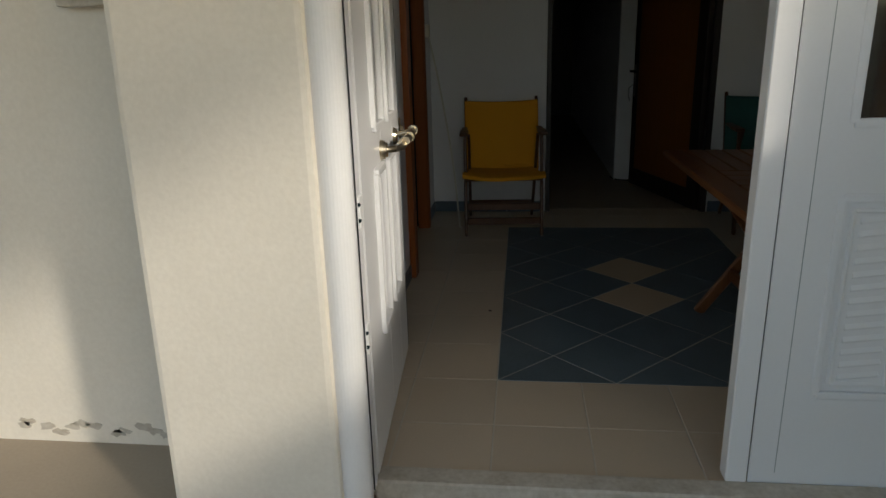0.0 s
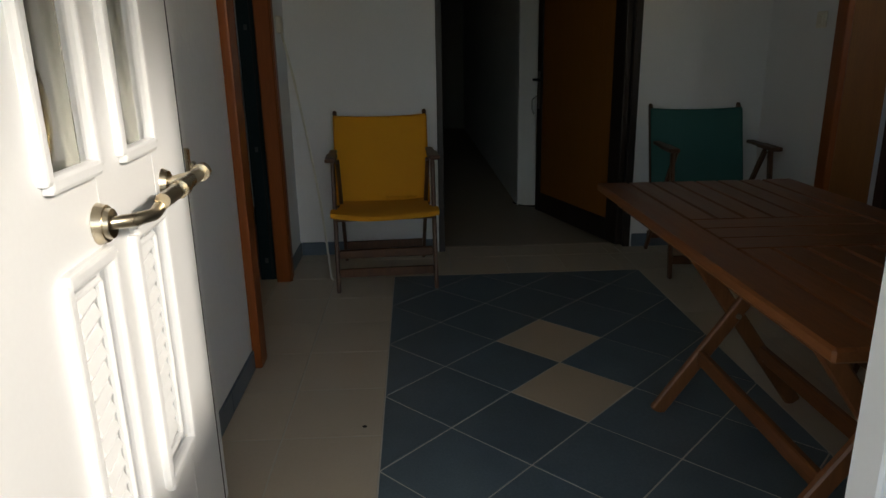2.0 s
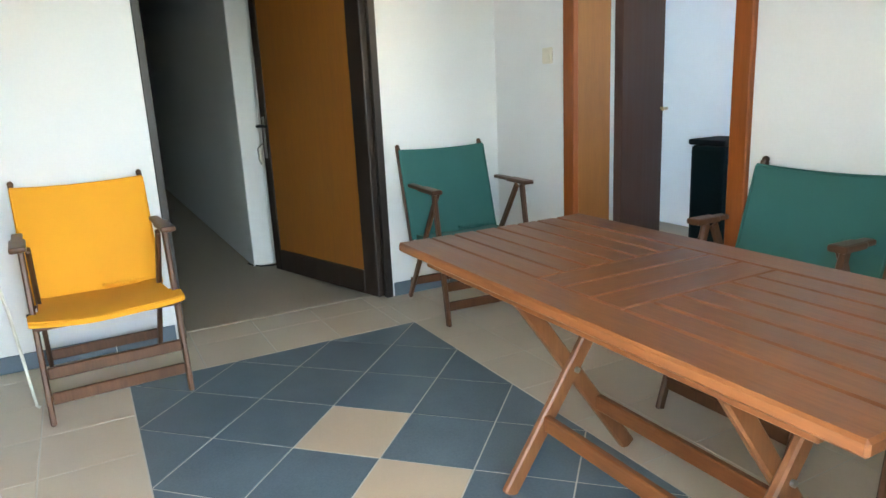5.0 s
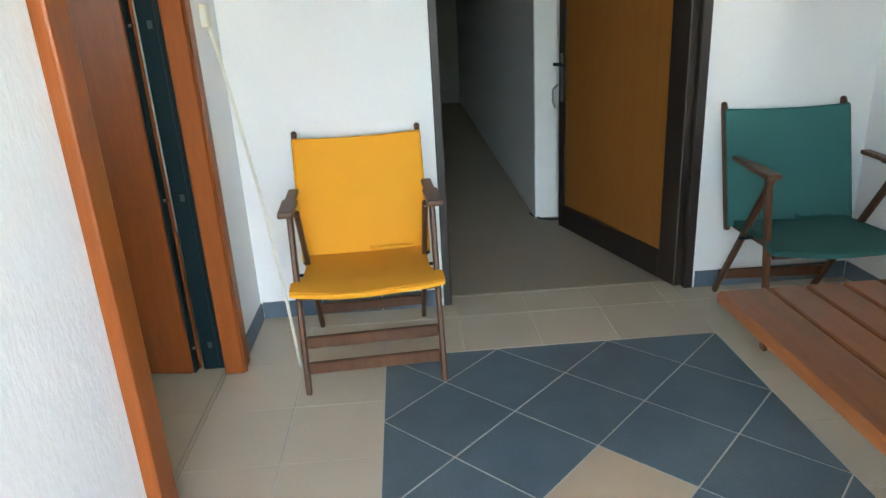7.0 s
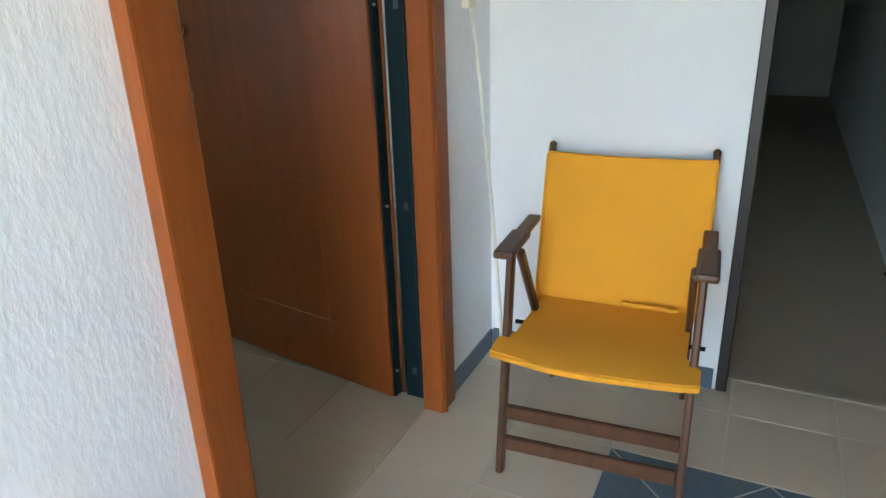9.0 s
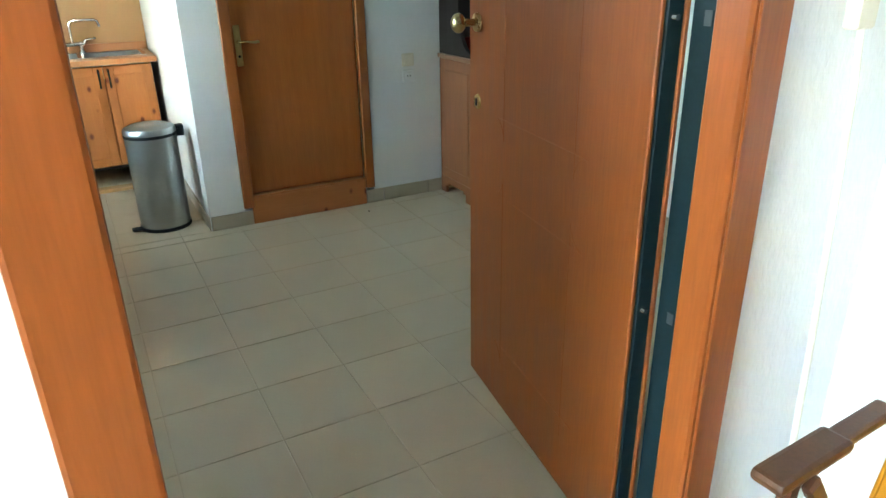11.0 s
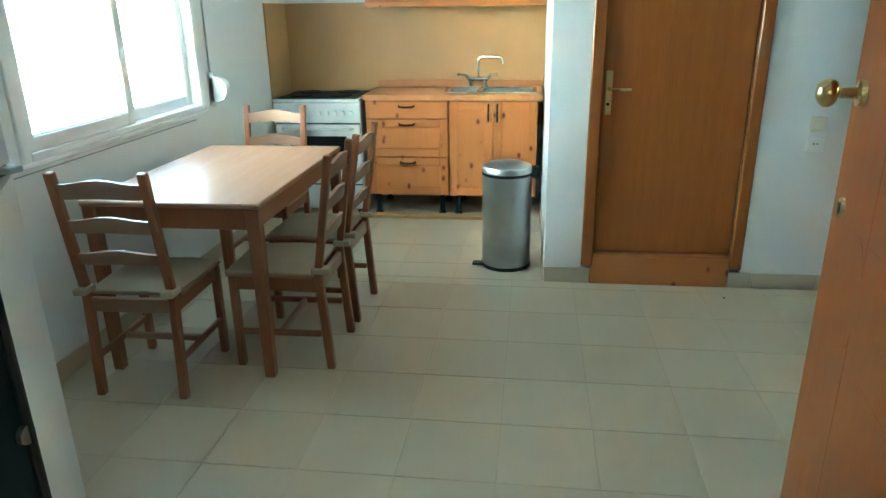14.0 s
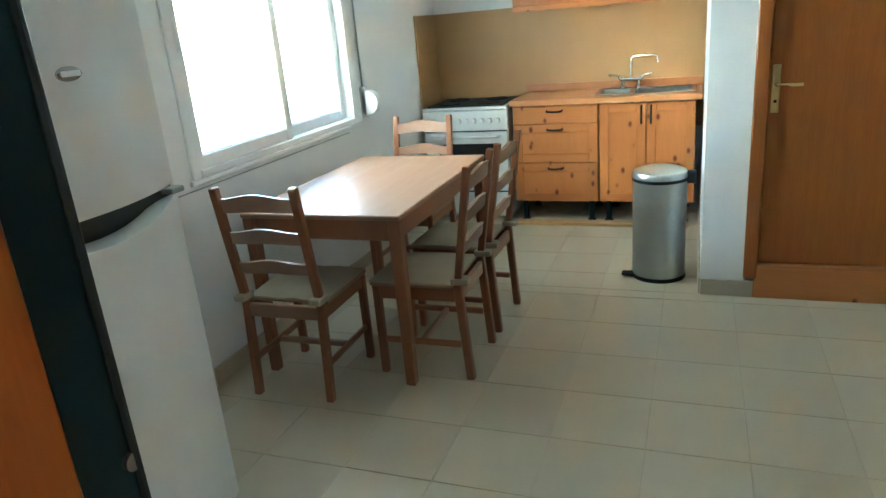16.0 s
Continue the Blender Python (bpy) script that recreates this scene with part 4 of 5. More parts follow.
kitchen_window()
bs = thing("blind_winder", pose(-4.93, KW, 1.04), "white plastic roller blind strap winder", "blind winder")
m = bmesh.new()
rod(m, (-0.03, 0.045, 0.0), (0.03, 0.045, 0.0), 0.075, seg=32)
bx(m, -0.03, 0.03, 0, 0.045, -0.10, 0.10, 0.01)
part("case", m, WHITE_PVC, bs, smooth=True)
m = bmesh.new()
tube(m, [(0, 0.012, 0.09), (-0.002, 0.012, 0.5), (0.0, 0.012, 1.05)], 0.006, 8)
part("strap", m, GREY_PLASTIC, bs)

# splashback
sp = thing("splashback", pose(0, 0, 0), "ochre painted splashback panels behind stove and sink", "splashback", kind="structure")
part("panel", B(KX, KX + 0.012, KW + 0.012, 0.70, 0.60, 1.545, bev=0), SPLASH, sp)
part("panel", B(KX + 0.002, -5.93, KW, KW + 0.012, 0.60, 1.545, bev=0), SPLASH, sp)


def cup_handle(parent, x, y, z, along="y", L=0.10):
    m = bmesh.new()
    if along == "y":
        tube(m, [(x, y - L / 2, z), (x + 0.022, y - L / 2 + 0.006, z - 0.004), (x + 0.028, y, z - 0.006), (x + 0.022, y + L / 2 - 0.006, z - 0.004), (x, y + L / 2, z)], 0.0065)
    else:
        tube(m, [(x, y, z - L / 2), (x + 0.022, y, z - L / 2 + 0.006), (x + 0.028, y, z), (x + 0.022, y, z + L / 2 - 0.006), (x, y, z + L / 2)], 0.0065)
    part("handle", m, BLACK, parent, "dark iron bow handle", smooth=True)


def front_panel(name, cab, xf, y0, y1, z0, z1, framed):
    """A pine front on the plane x = xf, facing +x."""
    d = part(name, B(xf - 0.020, xf - (0.007 if framed else 0.0), y0, y1, z0, z1, bev=0.003), PINE if framed else PINE_Y, cab)
    if framed:
        w = 0.062
        for a in ((y0, y0 + w, z0, z1), (y1 - w, y1, z0, z1)):
            part("stile", B(xf - 0.0068, xf, a[0], a[1], a[2], a[3], bev=0.003), PINE, d)
        for a in ((z0, z0 + w), (z1 - w, z1)):
            part("rail", B(xf - 0.0068, xf, y0 + w + 0.0005, y1 - w - 0.0005, a[0], a[1], bev=0.003), PINE_Y, d)
    return d


FX = -5.80       # front of the cabinets


def cabinets():
    c = thing("base_cabinet", pose(0, 0, 0), "knotty pine kitchen base cabinet with three drawers", "cabinet", "kitchen base cabinets")
    y0, y1, zb, zt = -0.605, 0.010, 0.155, 0.865
    part("carcass", B(KX + 0.03, FX - 0.021, y0, y1, zb, zt, bev=0.002), PINE, c)
    for a, b, fr in ((0.735, 0.858, False), (0.452, 0.729, True), (0.160, 0.446, True)):
        d = front_panel("drawer", c, FX, y0 + 0.004, y1 - 0.004, a, b, fr)
        cup_handle(d, FX, (y0 + y1) / 2, b - 0.035, "y", 0.11)
    for yy in (y0 + 0.06, y1 - 0.06):
        for xx in (FX - 0.07, KX + 0.10):
            m = bmesh.new()
            rod(m, (xx, yy, 0), (xx, yy, zb), 0.020, seg=14)
            rod(m, (xx, yy, 0), (xx, yy, 0.012), 0.030, seg=14)
            part("leg", m, BLACK, c)
    c2 = thing("base_cabinet", pose(0, 0, 0), "knotty pine kitchen sink cabinet with two doors", "cabinet", "kitchen base cabinets")
    y0, y1 = 0.014, 0.652
    part("carcass", B(KX + 0.03, FX - 0.021, y0, y1, zb, zt - 0.16, bev=0.002), PINE, c2)
    ym = (y0 + y1) / 2
    for a, b, yh in ((y0 + 0.003, ym - 0.002, ym - 0.032), (ym + 0.002, y1 - 0.003, ym + 0.032)):
        d = front_panel("door", c2, FX, a, b, 0.160, 0.858, True)
        cup_handle(d, FX, yh, 0.775, "z", 0.12)
    for yy in (y0 + 0.06, y1 - 0.06):
        for xx in (FX - 0.07, KX + 0.10):
            m = bmesh.new()
            rod(m, (xx, yy, 0), (xx, yy, zb), 0.020, seg=14)
            rod(m, (xx, yy, 0), (xx, yy, 0.012), 0.030, seg=14)
            part("leg", m, BLACK, c2)
    k = thing("kick_board", pose(0, 0, 0), "loose beige kick board lying under the cabinets", "board")
    part("board", B(FX + 0.02, FX + 0.10, -0.60, 0.62, 0.0, 0.026, bev=0.003), SPLASH, k)
    u = thing("wall_cabinet", pose(0, 0, 0), "pine kitchen wall cabinet above the sink", "cabinet")
    part("carcass", B(KX + 0.012, KX + 0.34, -0.62, 0.69, 1.525, 2.22, bev=0.003), PINE_Y, u)
    part("light_rail", B(KX + 0.325, KX + 0.362, -0.625, 0.693, 1.505, 1.545, bev=0.004), PINE_Y, u)
    for a, b in ((-0.62, -0.19), (-0.186, 0.25), (0.254, 0.69)):
        xf, y0, y1, z0, z1, w = KX + 0.362, a + 0.002, b - 0.002, 1.548, 2.218, 0.062
        d = part("door", B(xf - 0.020, xf, y0, y0 + w, z0, z1, bev=0.003), PINE, u)
        part("stile", B(xf - 0.020, xf, y1 - w, y1, z0, z1, bev=0.003), PINE, d)
        for za in (z0, (z0 + z1) / 2 - 0.012, z1 - w):
            part("rail", B(xf - 0.0195, xf - 0.0005, y0 + w, y1 - w, za, za + (w if za != (z0 + z1) / 2 - 0.012 else 0.024), bev=0.003), PINE_Y, d)
        part("pane", B(xf - 0.013, xf - 0.008, y0 + w - 0.006, y1 - w + 0.006, z0 + 0.03, z1 - 0.03, bev=0), DARK_GLASS, d, "dark glass door pane")


cabinets()


def worktop():
    w = thing("worktop", pose(0, 0, 0), "reddish wooden kitchen worktop with upstand", "worktop")
    xf, xb, y0, y1 = FX + 0.022, KX + 0.013, -0.617, 0.688
    zt, zb = 0.905, 0.868
    sx0, sx1, sy0, sy1 = -6.27, -5.90, -0.02, 0.63
    m = bmesh.new()
    bx(m, sx1, xf, y0, y1, zb, zt, 0)
    bx(m, xb, sx0, y0, y1, zb, zt, 0)
    bx(m, sx0, sx1, y0, sy0, zb, zt, 0)
    bx(m, sx0, sx1, sy1, y1, zb, zt, 0)
    part("top", m, COUNTER, w)
    part("nosing", B(xf, xf + 0.006, y0, y1, zb, zt - 0.001, bev=0.002), COUNTER, w)
    part("upstand", B(xb, xb + 0.018, y0, y1, zt, zt + 0.055, bev=0.003), COUNTER, w)
    s = thing("sink", pose(0, 0, zt), "stainless steel kitchen sink with drainer", "sink")
    m = bmesh.new()
    r = 0.016
    for b in ((sx0 - 0.012, sx0 + r, sy0 - 0.012, sy1 + 0.012), (sx1 - r, sx1 + 0.012, sy0 - 0.012, sy1 + 0.012), (sx0 + r, sx1 - r, sy0 - 0.012, sy0 + r), (sx0 + r, sx1 - r, sy1 - r, sy1 + 0.012), (sx0 + r, sx1 - r, 0.20, 0.24)):
        bx(m, *b, -0.002, 0.006, 0.002)
    part("rim", m, CHROME, s)
    for a, b, dp in ((sy0 + r, 0.20, 0.12), (0.24, sy1 - r, 0.15)):
        m = bmesh.new()
        x0, x1 = sx0 + r, sx1 - r
        t = 0.003
        bx(m, x0, x1, a, b, -dp - t, -dp, 0)
        bx(m, x0 - t, x0, a, b, -dp, 0.001, 0)
        bx(m, x1, x1 + t, a, b, -dp, 0.001, 0)
        bx(m, x0, x1, a - t, a, -dp, 0.001, 0)
        bx(m, x0, x1, b, b + t, -dp, 0.001, 0)
        part("bowl", m, STEEL, s)
    f = thing("faucet", pose(-6.255, 0.19, zt + 0.006), "chrome bridge kitchen faucet with swan spout", "faucet")
    m = bmesh.new()
    for dy in (-0.055, 0.055):
        rod(m, (0, dy, 0), (0, dy, 0.012), 0.024, 0.020)
        rod(m, (0, dy, 0.012), (0, dy, 0.075), 0.013)
    rod(m, (0, -0.075, 0.062), (0, 0.075, 0.062), 0.015)
    part("bridge", m, DULL_CHROME, f, smooth=True)
    m = bmesh.new()
    tube(m, [(0, 0, 0.06), (0, 0, 0.12), (0, 0, 0.185), (0.002, 0.006, 0.212), (0.006, 0.025, 0.226), (0.03, 0.09, 0.228), (0.05, 0.165, 0.228), (0.055, 0.186, 0.218), (0.056, 0.192, 0.195), (0.056, 0.192, 0.178)], 0.0095, 12)
    part("spout", m, DULL_CHROME, f, smooth=True)
    for s_ in (-1, 1):
        m = bmesh.new()
        rod(m, (0, s_ * 0.072, 0.062), (0, s_ * 0.086, 0.085), 0.011)
        tube(m, [(0, s_ * 0.082, 0.085), (0.012, s_ * 0.105, 0.094), (0.02, s_ * 0.145, 0.098)], 0.007)
        bmesh.ops.create_uvsphere(m, u_segments=12, v_segments=8, radius=0.011, matrix=Matrix.Translation((0.02, s_ * 0.148, 0.098)))
        part("lever", m, DULL_CHROME, f, smooth=True)


worktop()


def stove():
    s = thing("stove", pose(0, 0, 0), "white enamelled free-standing cooker with dark oven window", "stove")
    xf, xb, y0, y1, zt = -5.80, -6.34, -1.305, -0.645, 0.872
    part("body", B(xb, xf - 0.025, y0, y1, 0.03, zt - 0.02, bev=0.006), ENAMEL, s)
    part("hob_rim", B(xb, xf + 0.004, y0, y1, zt - 0.022, zt, bev=0.008), ENAMEL, s)
    hob = part("hob", B(xb + 0.03, xf - 0.025, y0 + 0.03, y1 - 0.03, zt, zt + 0.008, bev=0.003), BLACK, s, "black cooker hob")
    for cx, cy in ((-6.19, -1.13), (-6.19, -0.82), (-5.95, -1.13), (-5.95, -0.82)):
        m = bmesh.new()
        rod(m, (cx, cy, zt + 0.006), (cx, cy, zt + 0.016), 0.085, 0.080, 28)
        part("burner", m, RUBBER, hob)
    panel = part("control_panel", B(xf - 0.025, xf, y0, y1, zt - 0.175, zt - 0.026, bev=0.005), ENAMEL, s)
    for k in range(6):
        m = bmesh.new()
        cy = y1 - 0.07 - 0.06 * k
        rod(m, (xf, cy, zt - 0.10), (xf + 0.016, cy, zt - 0.10), 0.018, 0.015, 20)
        part("knob", m, WHITE_PVC, panel, smooth=True)
    part("mark", B(xf, xf + 0.001, y0 + 0.09, y0 + 0.15, zt - 0.105, zt - 0.098, bev=0), GREY_PLASTIC, panel)
    d = part("oven_door", B(xf - 0.025, xf, y0 + 0.006, y1 - 0.006, 0.235, zt - 0.185, bev=0.005), ENAMEL, s)
    part("oven_window", B(xf, xf + 0.004, y0 + 0.11, y1 - 0.11, 0.35, 0.60, bev=0.002), DARK_GLASS, d, "dark oven window")
    m = bmesh.new()
    tube(m, [(xf - 0.005, y0 + 0.06, 0.655), (xf + 0.035, y0 + 0.075, 0.655), (xf + 0.035, y1 - 0.075, 0.655), (xf - 0.005, y1 - 0.06, 0.655)], 0.010)
    part("handle", m, ENAMEL, d, smooth=True)
    part("lower_drawer", B(xf - 0.025, xf - 0.002, y0 + 0.006, y1 - 0.006, 0.06, 0.225, bev=0.005), ENAMEL, s)
    part("drawer_gap", B(xf - 0.028, xf - 0.012, y0 + 0.01, y1 - 0.01, 0.225, 0.235, bev=0), BLACK, s)
    part("gap", B(xf - 0.028, xf - 0.012, y0 + 0.008, y1 - 0.008, zt - 0.186, zt - 0.176, bev=0), BLACK, s)
    for x in (xb + 0.05, xf - 0.06):
        for y in (y0 + 0.05, y1 - 0.05):
            m = bmesh.new()
            rod(m, (x, y, 0), (x, y, 0.035), 0.018)
            part("foot", m, RUBBER, s)


stove()


def pedal_bin():
    b = thing("pedal_bin", pose(-4.80, 0.475, 0), "brushed steel pedal bin with domed lid", "bin")
    R = 0.145
    m = bmesh.new()
    rod(m, (0, 0, 0.022), (0, 0, 0.565), R, seg=48)
    part("body", m, STEEL, b, smooth=True)
    m = bmesh.new()
    rod(m, (0, 0, 0), (0, 0, 0.022), R + 0.004, seg=48)
    part("base_ring", m, RUBBER, b, smooth=True)
    m = bmesh.new()
    rod(m, (0, 0, 0.565), (0, 0, 0.583), R + 0.003, seg=48)
    part("collar", m, RUBBER, b, smooth=True)
    m = bmesh.new()
    prof = [(R + 0.003, 0.583), (R + 0.003, 0.600), (R - 0.005, 0.616), (R - 0.04, 0.630), (R - 0.10, 0.637), (0.001, 0.638)]
    rings = [[m.verts.new((r * math.cos(2 * math.pi * k / 48), r * math.sin(2 * math.pi * k / 48), z)) for k in range(48)] for r, z in prof]
    for r0, r1 in zip(rings, rings[1:]):
        for k in range(48):
            m.faces.new((r0[k], r0[(k + 1) % 48], r1[(k + 1) % 48], r1[k]))
    m.faces.new(list(reversed(rings[0])))
    part("lid", m, STEEL, b, smooth=True)
    part("lid_hinge", B(-0.03, 0.03, R - 0.006, R + 0.045, 0.545, 0.612, bev=0.012), RUBBER, b)
    m = bmesh.new()
    bx(m, 0.02, 0.075, -R - 0.055, -R + 0.01, 0.012, 0.026, 0.005)
    part("pedal", m, RUBBER, b)
    return b


pedal_bin()

# ---- dining set ----


def dining_table():
    t = thing("dining_table", pose(0, 0, 0), "antique-stained pine dining table beside the window", "table")
    x0, x1, y0, y1, z = -4.525, -3.310, -1.200, -0.442, 0.772
    part("tabletop", B(x0, x1, y0, y1, z - 0.022, z, bev=0.005), ANTIQUE_X, t)
    for y in (y0 + 0.028, y1 - 0.048):
        part("apron", B(x0 + 0.055, x1 - 0.055, y, y + 0.020, z - 0.115, z - 0.022, bev=0.003), ANTIQUE, t)
    for x in (x0 + 0.028, x1 - 0.048):
        part("apron", B(x, x + 0.020, y0 + 0.055, y1 - 0.055, z - 0.115, z - 0.022, bev=0.003), ANTIQUE, t)
    for x in (x0 + 0.032, x1 - 0.032):
        for y in (y0 + 0.032, y1 - 0.032):
            m = bmesh.new()
            r = bmesh.ops.create_cone(m, cap_ends=True, segments=4, radius1=0.022 * 1.414, radius2=0.027 * 1.414, depth=z - 0.022, matrix=Matrix.Translation((x, y, (z - 0.022) / 2)) @ Matrix.Rotation(radians(45), 4, "Z"))
            bmesh.ops.bevel(m, geom=list(m.edges), offset=0.004, segments=1, affect="EDGES")
            part("leg", m, ANTIQUE, t)


dining_table()


def ladder_chair(mt):
    """Ladder-back chair facing +y (its back at -y), origin on the floor under the seat."""
    c = thing("dining_chair", mt, "antique-stained ladder-back pine dining chair", "chair", "chairs round the dining table")
    W = 0.178
    for s in (-1, 1):
        m = bmesh.new()
        beam(m, (s * W, -0.215, 0), (s * W, -0.185, 0.44), 0.034, 0.036, (1, 0, 0), 0.005)
        part("back_leg", m, ANTIQUE, c)
        m = bmesh.new()
        beam(m, (s * W, -0.185, 0.43), (s * W, -0.262, 0.945), 0.034, 0.032, (1, 0, 0), 0.007)
        part("back_post", m, ANTIQUE, c)
        m = bmesh.new()
        beam(m, (s * W, 0.19, 0), (s * W, 0.19, 0.425), 0.034, 0.034, (1, 0, 0), 0.005)
        part("front_leg", m, ANTIQUE, c)
        m = bmesh.new()
        beam(m, (s * W, -0.18, 0.165), (s * W, 0.18, 0.165), 0.018, 0.028, (1, 0, 0), 0.004)
        part("side_stretcher", m, ANTIQUE, c)
        m = bmesh.new()
        bx(m, s * W - 0.010, s * W + 0.010, -0.17, 0.175, 0.365, 0.425, 0.003)
        part("side_rail", m, ANTIQUE, c)
    part("cross_stretcher", B(-W + 0.01, W - 0.01, -0.012, 0.012, 0.152, 0.178, bev=0.004), ANTIQUE_X, c)
    part("front_rail", B(-W + 0.017, W - 0.017, 0.180, 0.200, 0.365, 0.425, bev=0.003), ANTIQUE_X, c)
    part("back_rail", B(-W + 0.017, W - 0.017, -0.197, -0.177, 0.365, 0.425, bev=0.003), ANTIQUE_X, c)
    part("seat", B(-0.20, 0.20, -0.165, 0.215, 0.425, 0.441, bev=0.006), ANTIQUE_X, c)
    for z, hh in ((0.60, 0.052), (0.735, 0.056), (0.875, 0.064)):
        y = -0.185 - 0.077 * (z - 0.43) / 0.515
        rows = []
        for j in (0, 1):
            row = []
            for k in range(17):
                u = k / 16 * 2 - 1
                top = hh * 0.5 + (0.010 * math.cos(u * math.pi * 1.0) if j else 0.004 * math.cos(u * math.pi))
                zz = z + (top if j else -hh * 0.5 + 0.004 * math.cos(u * math.pi))
                row.append((u * (W - 0.012), y - 0.018 * (1 - u * u) + (-0.005 if j else 0.003), zz))
            rows.append(row)
        part("back_slat", slab(bmesh.new(), rows, (0, 0.016, 0)), ANTIQUE_X, c)
    return c


def cushion(mt):
    q = thing("seat_cushion", mt, "beige cloth seat cushion tied to the chair", "cushion", "beige seat cushions")
    rows = []
    for i in range(9):
        v = i / 8
        row = []
        for k in range(9):
            u = k / 8 * 2 - 1
            e = (1 - abs(u) ** 6) * (1 - abs(2 * v - 1) ** 6)
            row.append((u * (0.192 - 0.004 * abs(2 * v - 1)), -0.165 + 0.385 * v, 0.446 + 0.024 * e + 0.0025 * math.sin(8 * u + 5 * v)))
        rows.append(row)
    part("pad", slab(bmesh.new(), rows, (0, 0, -0.006)), CUSHION, q, smooth=True)
    for s in (-1, 1):
        m = bmesh.new()
        bx(m, s * 0.178 - 0.026, s * 0.178 + 0.026, -0.238, -0.160, 0.446, 0.474, 0.008)
        part("tie", m, CUSHION, q)
    return q


c0 = None
q0 = None
for mt in (pose(-3.345, -0.945, 0, 0, 0, 91), pose(-4.66, -0.955, 0, 0, 0, -90), pose(-3.607, -0.450, 0, 0, 0, 181), pose(-4.090, -0.448, 0, 0, 0, 179)):
    if c0 is None:
        c0, q0 = ladder_chair(mt), cushion(mt)
    else:
        copy_thing(c0, mt)
        copy_thing(q0, mt)

# ---- inner door of the kitchen, switches, skirting ----


def inner_door():
    x = -4.535
    f = thing("door_frame", pose(0, 0, 0), "orange-brown wooden casing of the inner door", "door frame", kind="structure")
    part("casing", B(x - 0.02, x + 0.016, 0.905, 0.968, 0.105, 2.22, bev=0.005), OAK, f)
    part("casing", B(x - 0.02, x + 0.016, 1.708, 1.768, 0.105, 2.22, bev=0.005), OAK, f)
    part("casing", B(x - 0.02, x + 0.016, 0.905, 1.768, 2.18, 2.25, bev=0.005), ORANGE_Y, f)
    part("step_riser", B(x - 0.02, x + 0.012, 0.955, 1.705, 0, 0.165, bev=0.003), PINE_Y, f, "orange wooden riser below the raised door")
    part("step_tread", B(x - 0.16, x + 0.012, 0.968, 1.708, 0.165, 0.178, bev=0.002), PINE_Y, f)
    d = thing("door_6", pose(x - 0.022, 0.970, 0.18), "closed orange-brown oak veneer inner door", "door", kind="structure")
    part("leaf", B(-0.042, 0, 0, 0.736, 0.003, 1.995, bev=0.004), OAK, d)
    pl = part("handle_plate", B(0, 0.007, 0.012, 0.048, 0.765, 0.99, bev=0.004), BRASS, d, "long brass handle plate")
    m = bmesh.new()
    rod(m, (0.005, 0.030, 0.90), (0.045, 0.030, 0.90), 0.009, seg=14)
    tube(m, [(0.045, 0.030, 0.90), (0.05, 0.065, 0.902), (0.048, 0.11, 0.897), (0.046, 0.14, 0.899)], 0.007)
    part("lever", m, BRASS, pl, smooth=True)
    m = bmesh.new()
    rod(m, (0.006, 0.030, 0.82), (0.010, 0.030, 0.82), 0.008, seg=14)
    part("keyhole", m, BLACK, pl)
    for nm, z, lab in (("light_switch", 0.905, "white plastic light switch on the kitchen wall"), ("wall_socket", 0.805, "white plastic wall socket below the switch")):
        s = thing(nm, pose(x, 2.045, z), lab, "switch" if nm == "light_switch" else "socket")
        part("plate", B(0, 0.010, -0.042, 0.042, -0.040, 0.040, bev=0.004), IVORY if nm == "light_switch" else WHITE_PVC, s)
        if nm == "light_switch":
            part("rocker", B(0.010, 0.016, -0.030, 0.030, -0.028, 0.028, bev=0.003), IVORY, s)
        else:
            m = bmesh.new()
            rod(m, (0.010, 0, 0), (0.014, 0, 0), 0.024, 0.022, 28)
            part("ring", m, WHITE_PVC, s, smooth=True)
            for dy in (-0.009, 0.009):
                m = bmesh.new()
                rod(m, (0.013, dy, 0), (0.015, dy, 0), 0.004, seg=10)
                part("hole", m, BLACK, s)


inner_door()
ks = thing("baseboard", pose(0, 0, 0), "beige ceramic skirting along the kitchen walls", "baseboard", kind="structure")
x = -4.535
for y0, y1 in ((0.702, 0.953), (1.707, 1.83), (1.833, 2.16), (2.163, 2.49), (2.493, 2.82), (2.823, 3.19)):
    part("tile", B(x, x + 0.010, y0, y1, 0.001, 0.088, bev=0.002), STONE_SKIRT, ks)
for k in range(15):
    part("tile", B(-1.48 - 0.333 * (k + 1) + 0.003, -1.48 - 0.333 * k, KW, KW + 0.010, 0.001, 0.088, bev=0.002), STONE_SKIRT, ks)
for k in range(5):
    part("tile", B(-4.545 - 0.333 * (k + 1) + 0.003, -4.545 - 0.333 * k, 0.690, 0.700, 0.001, 0.088, bev=0.002), STONE_SKIRT, ks)


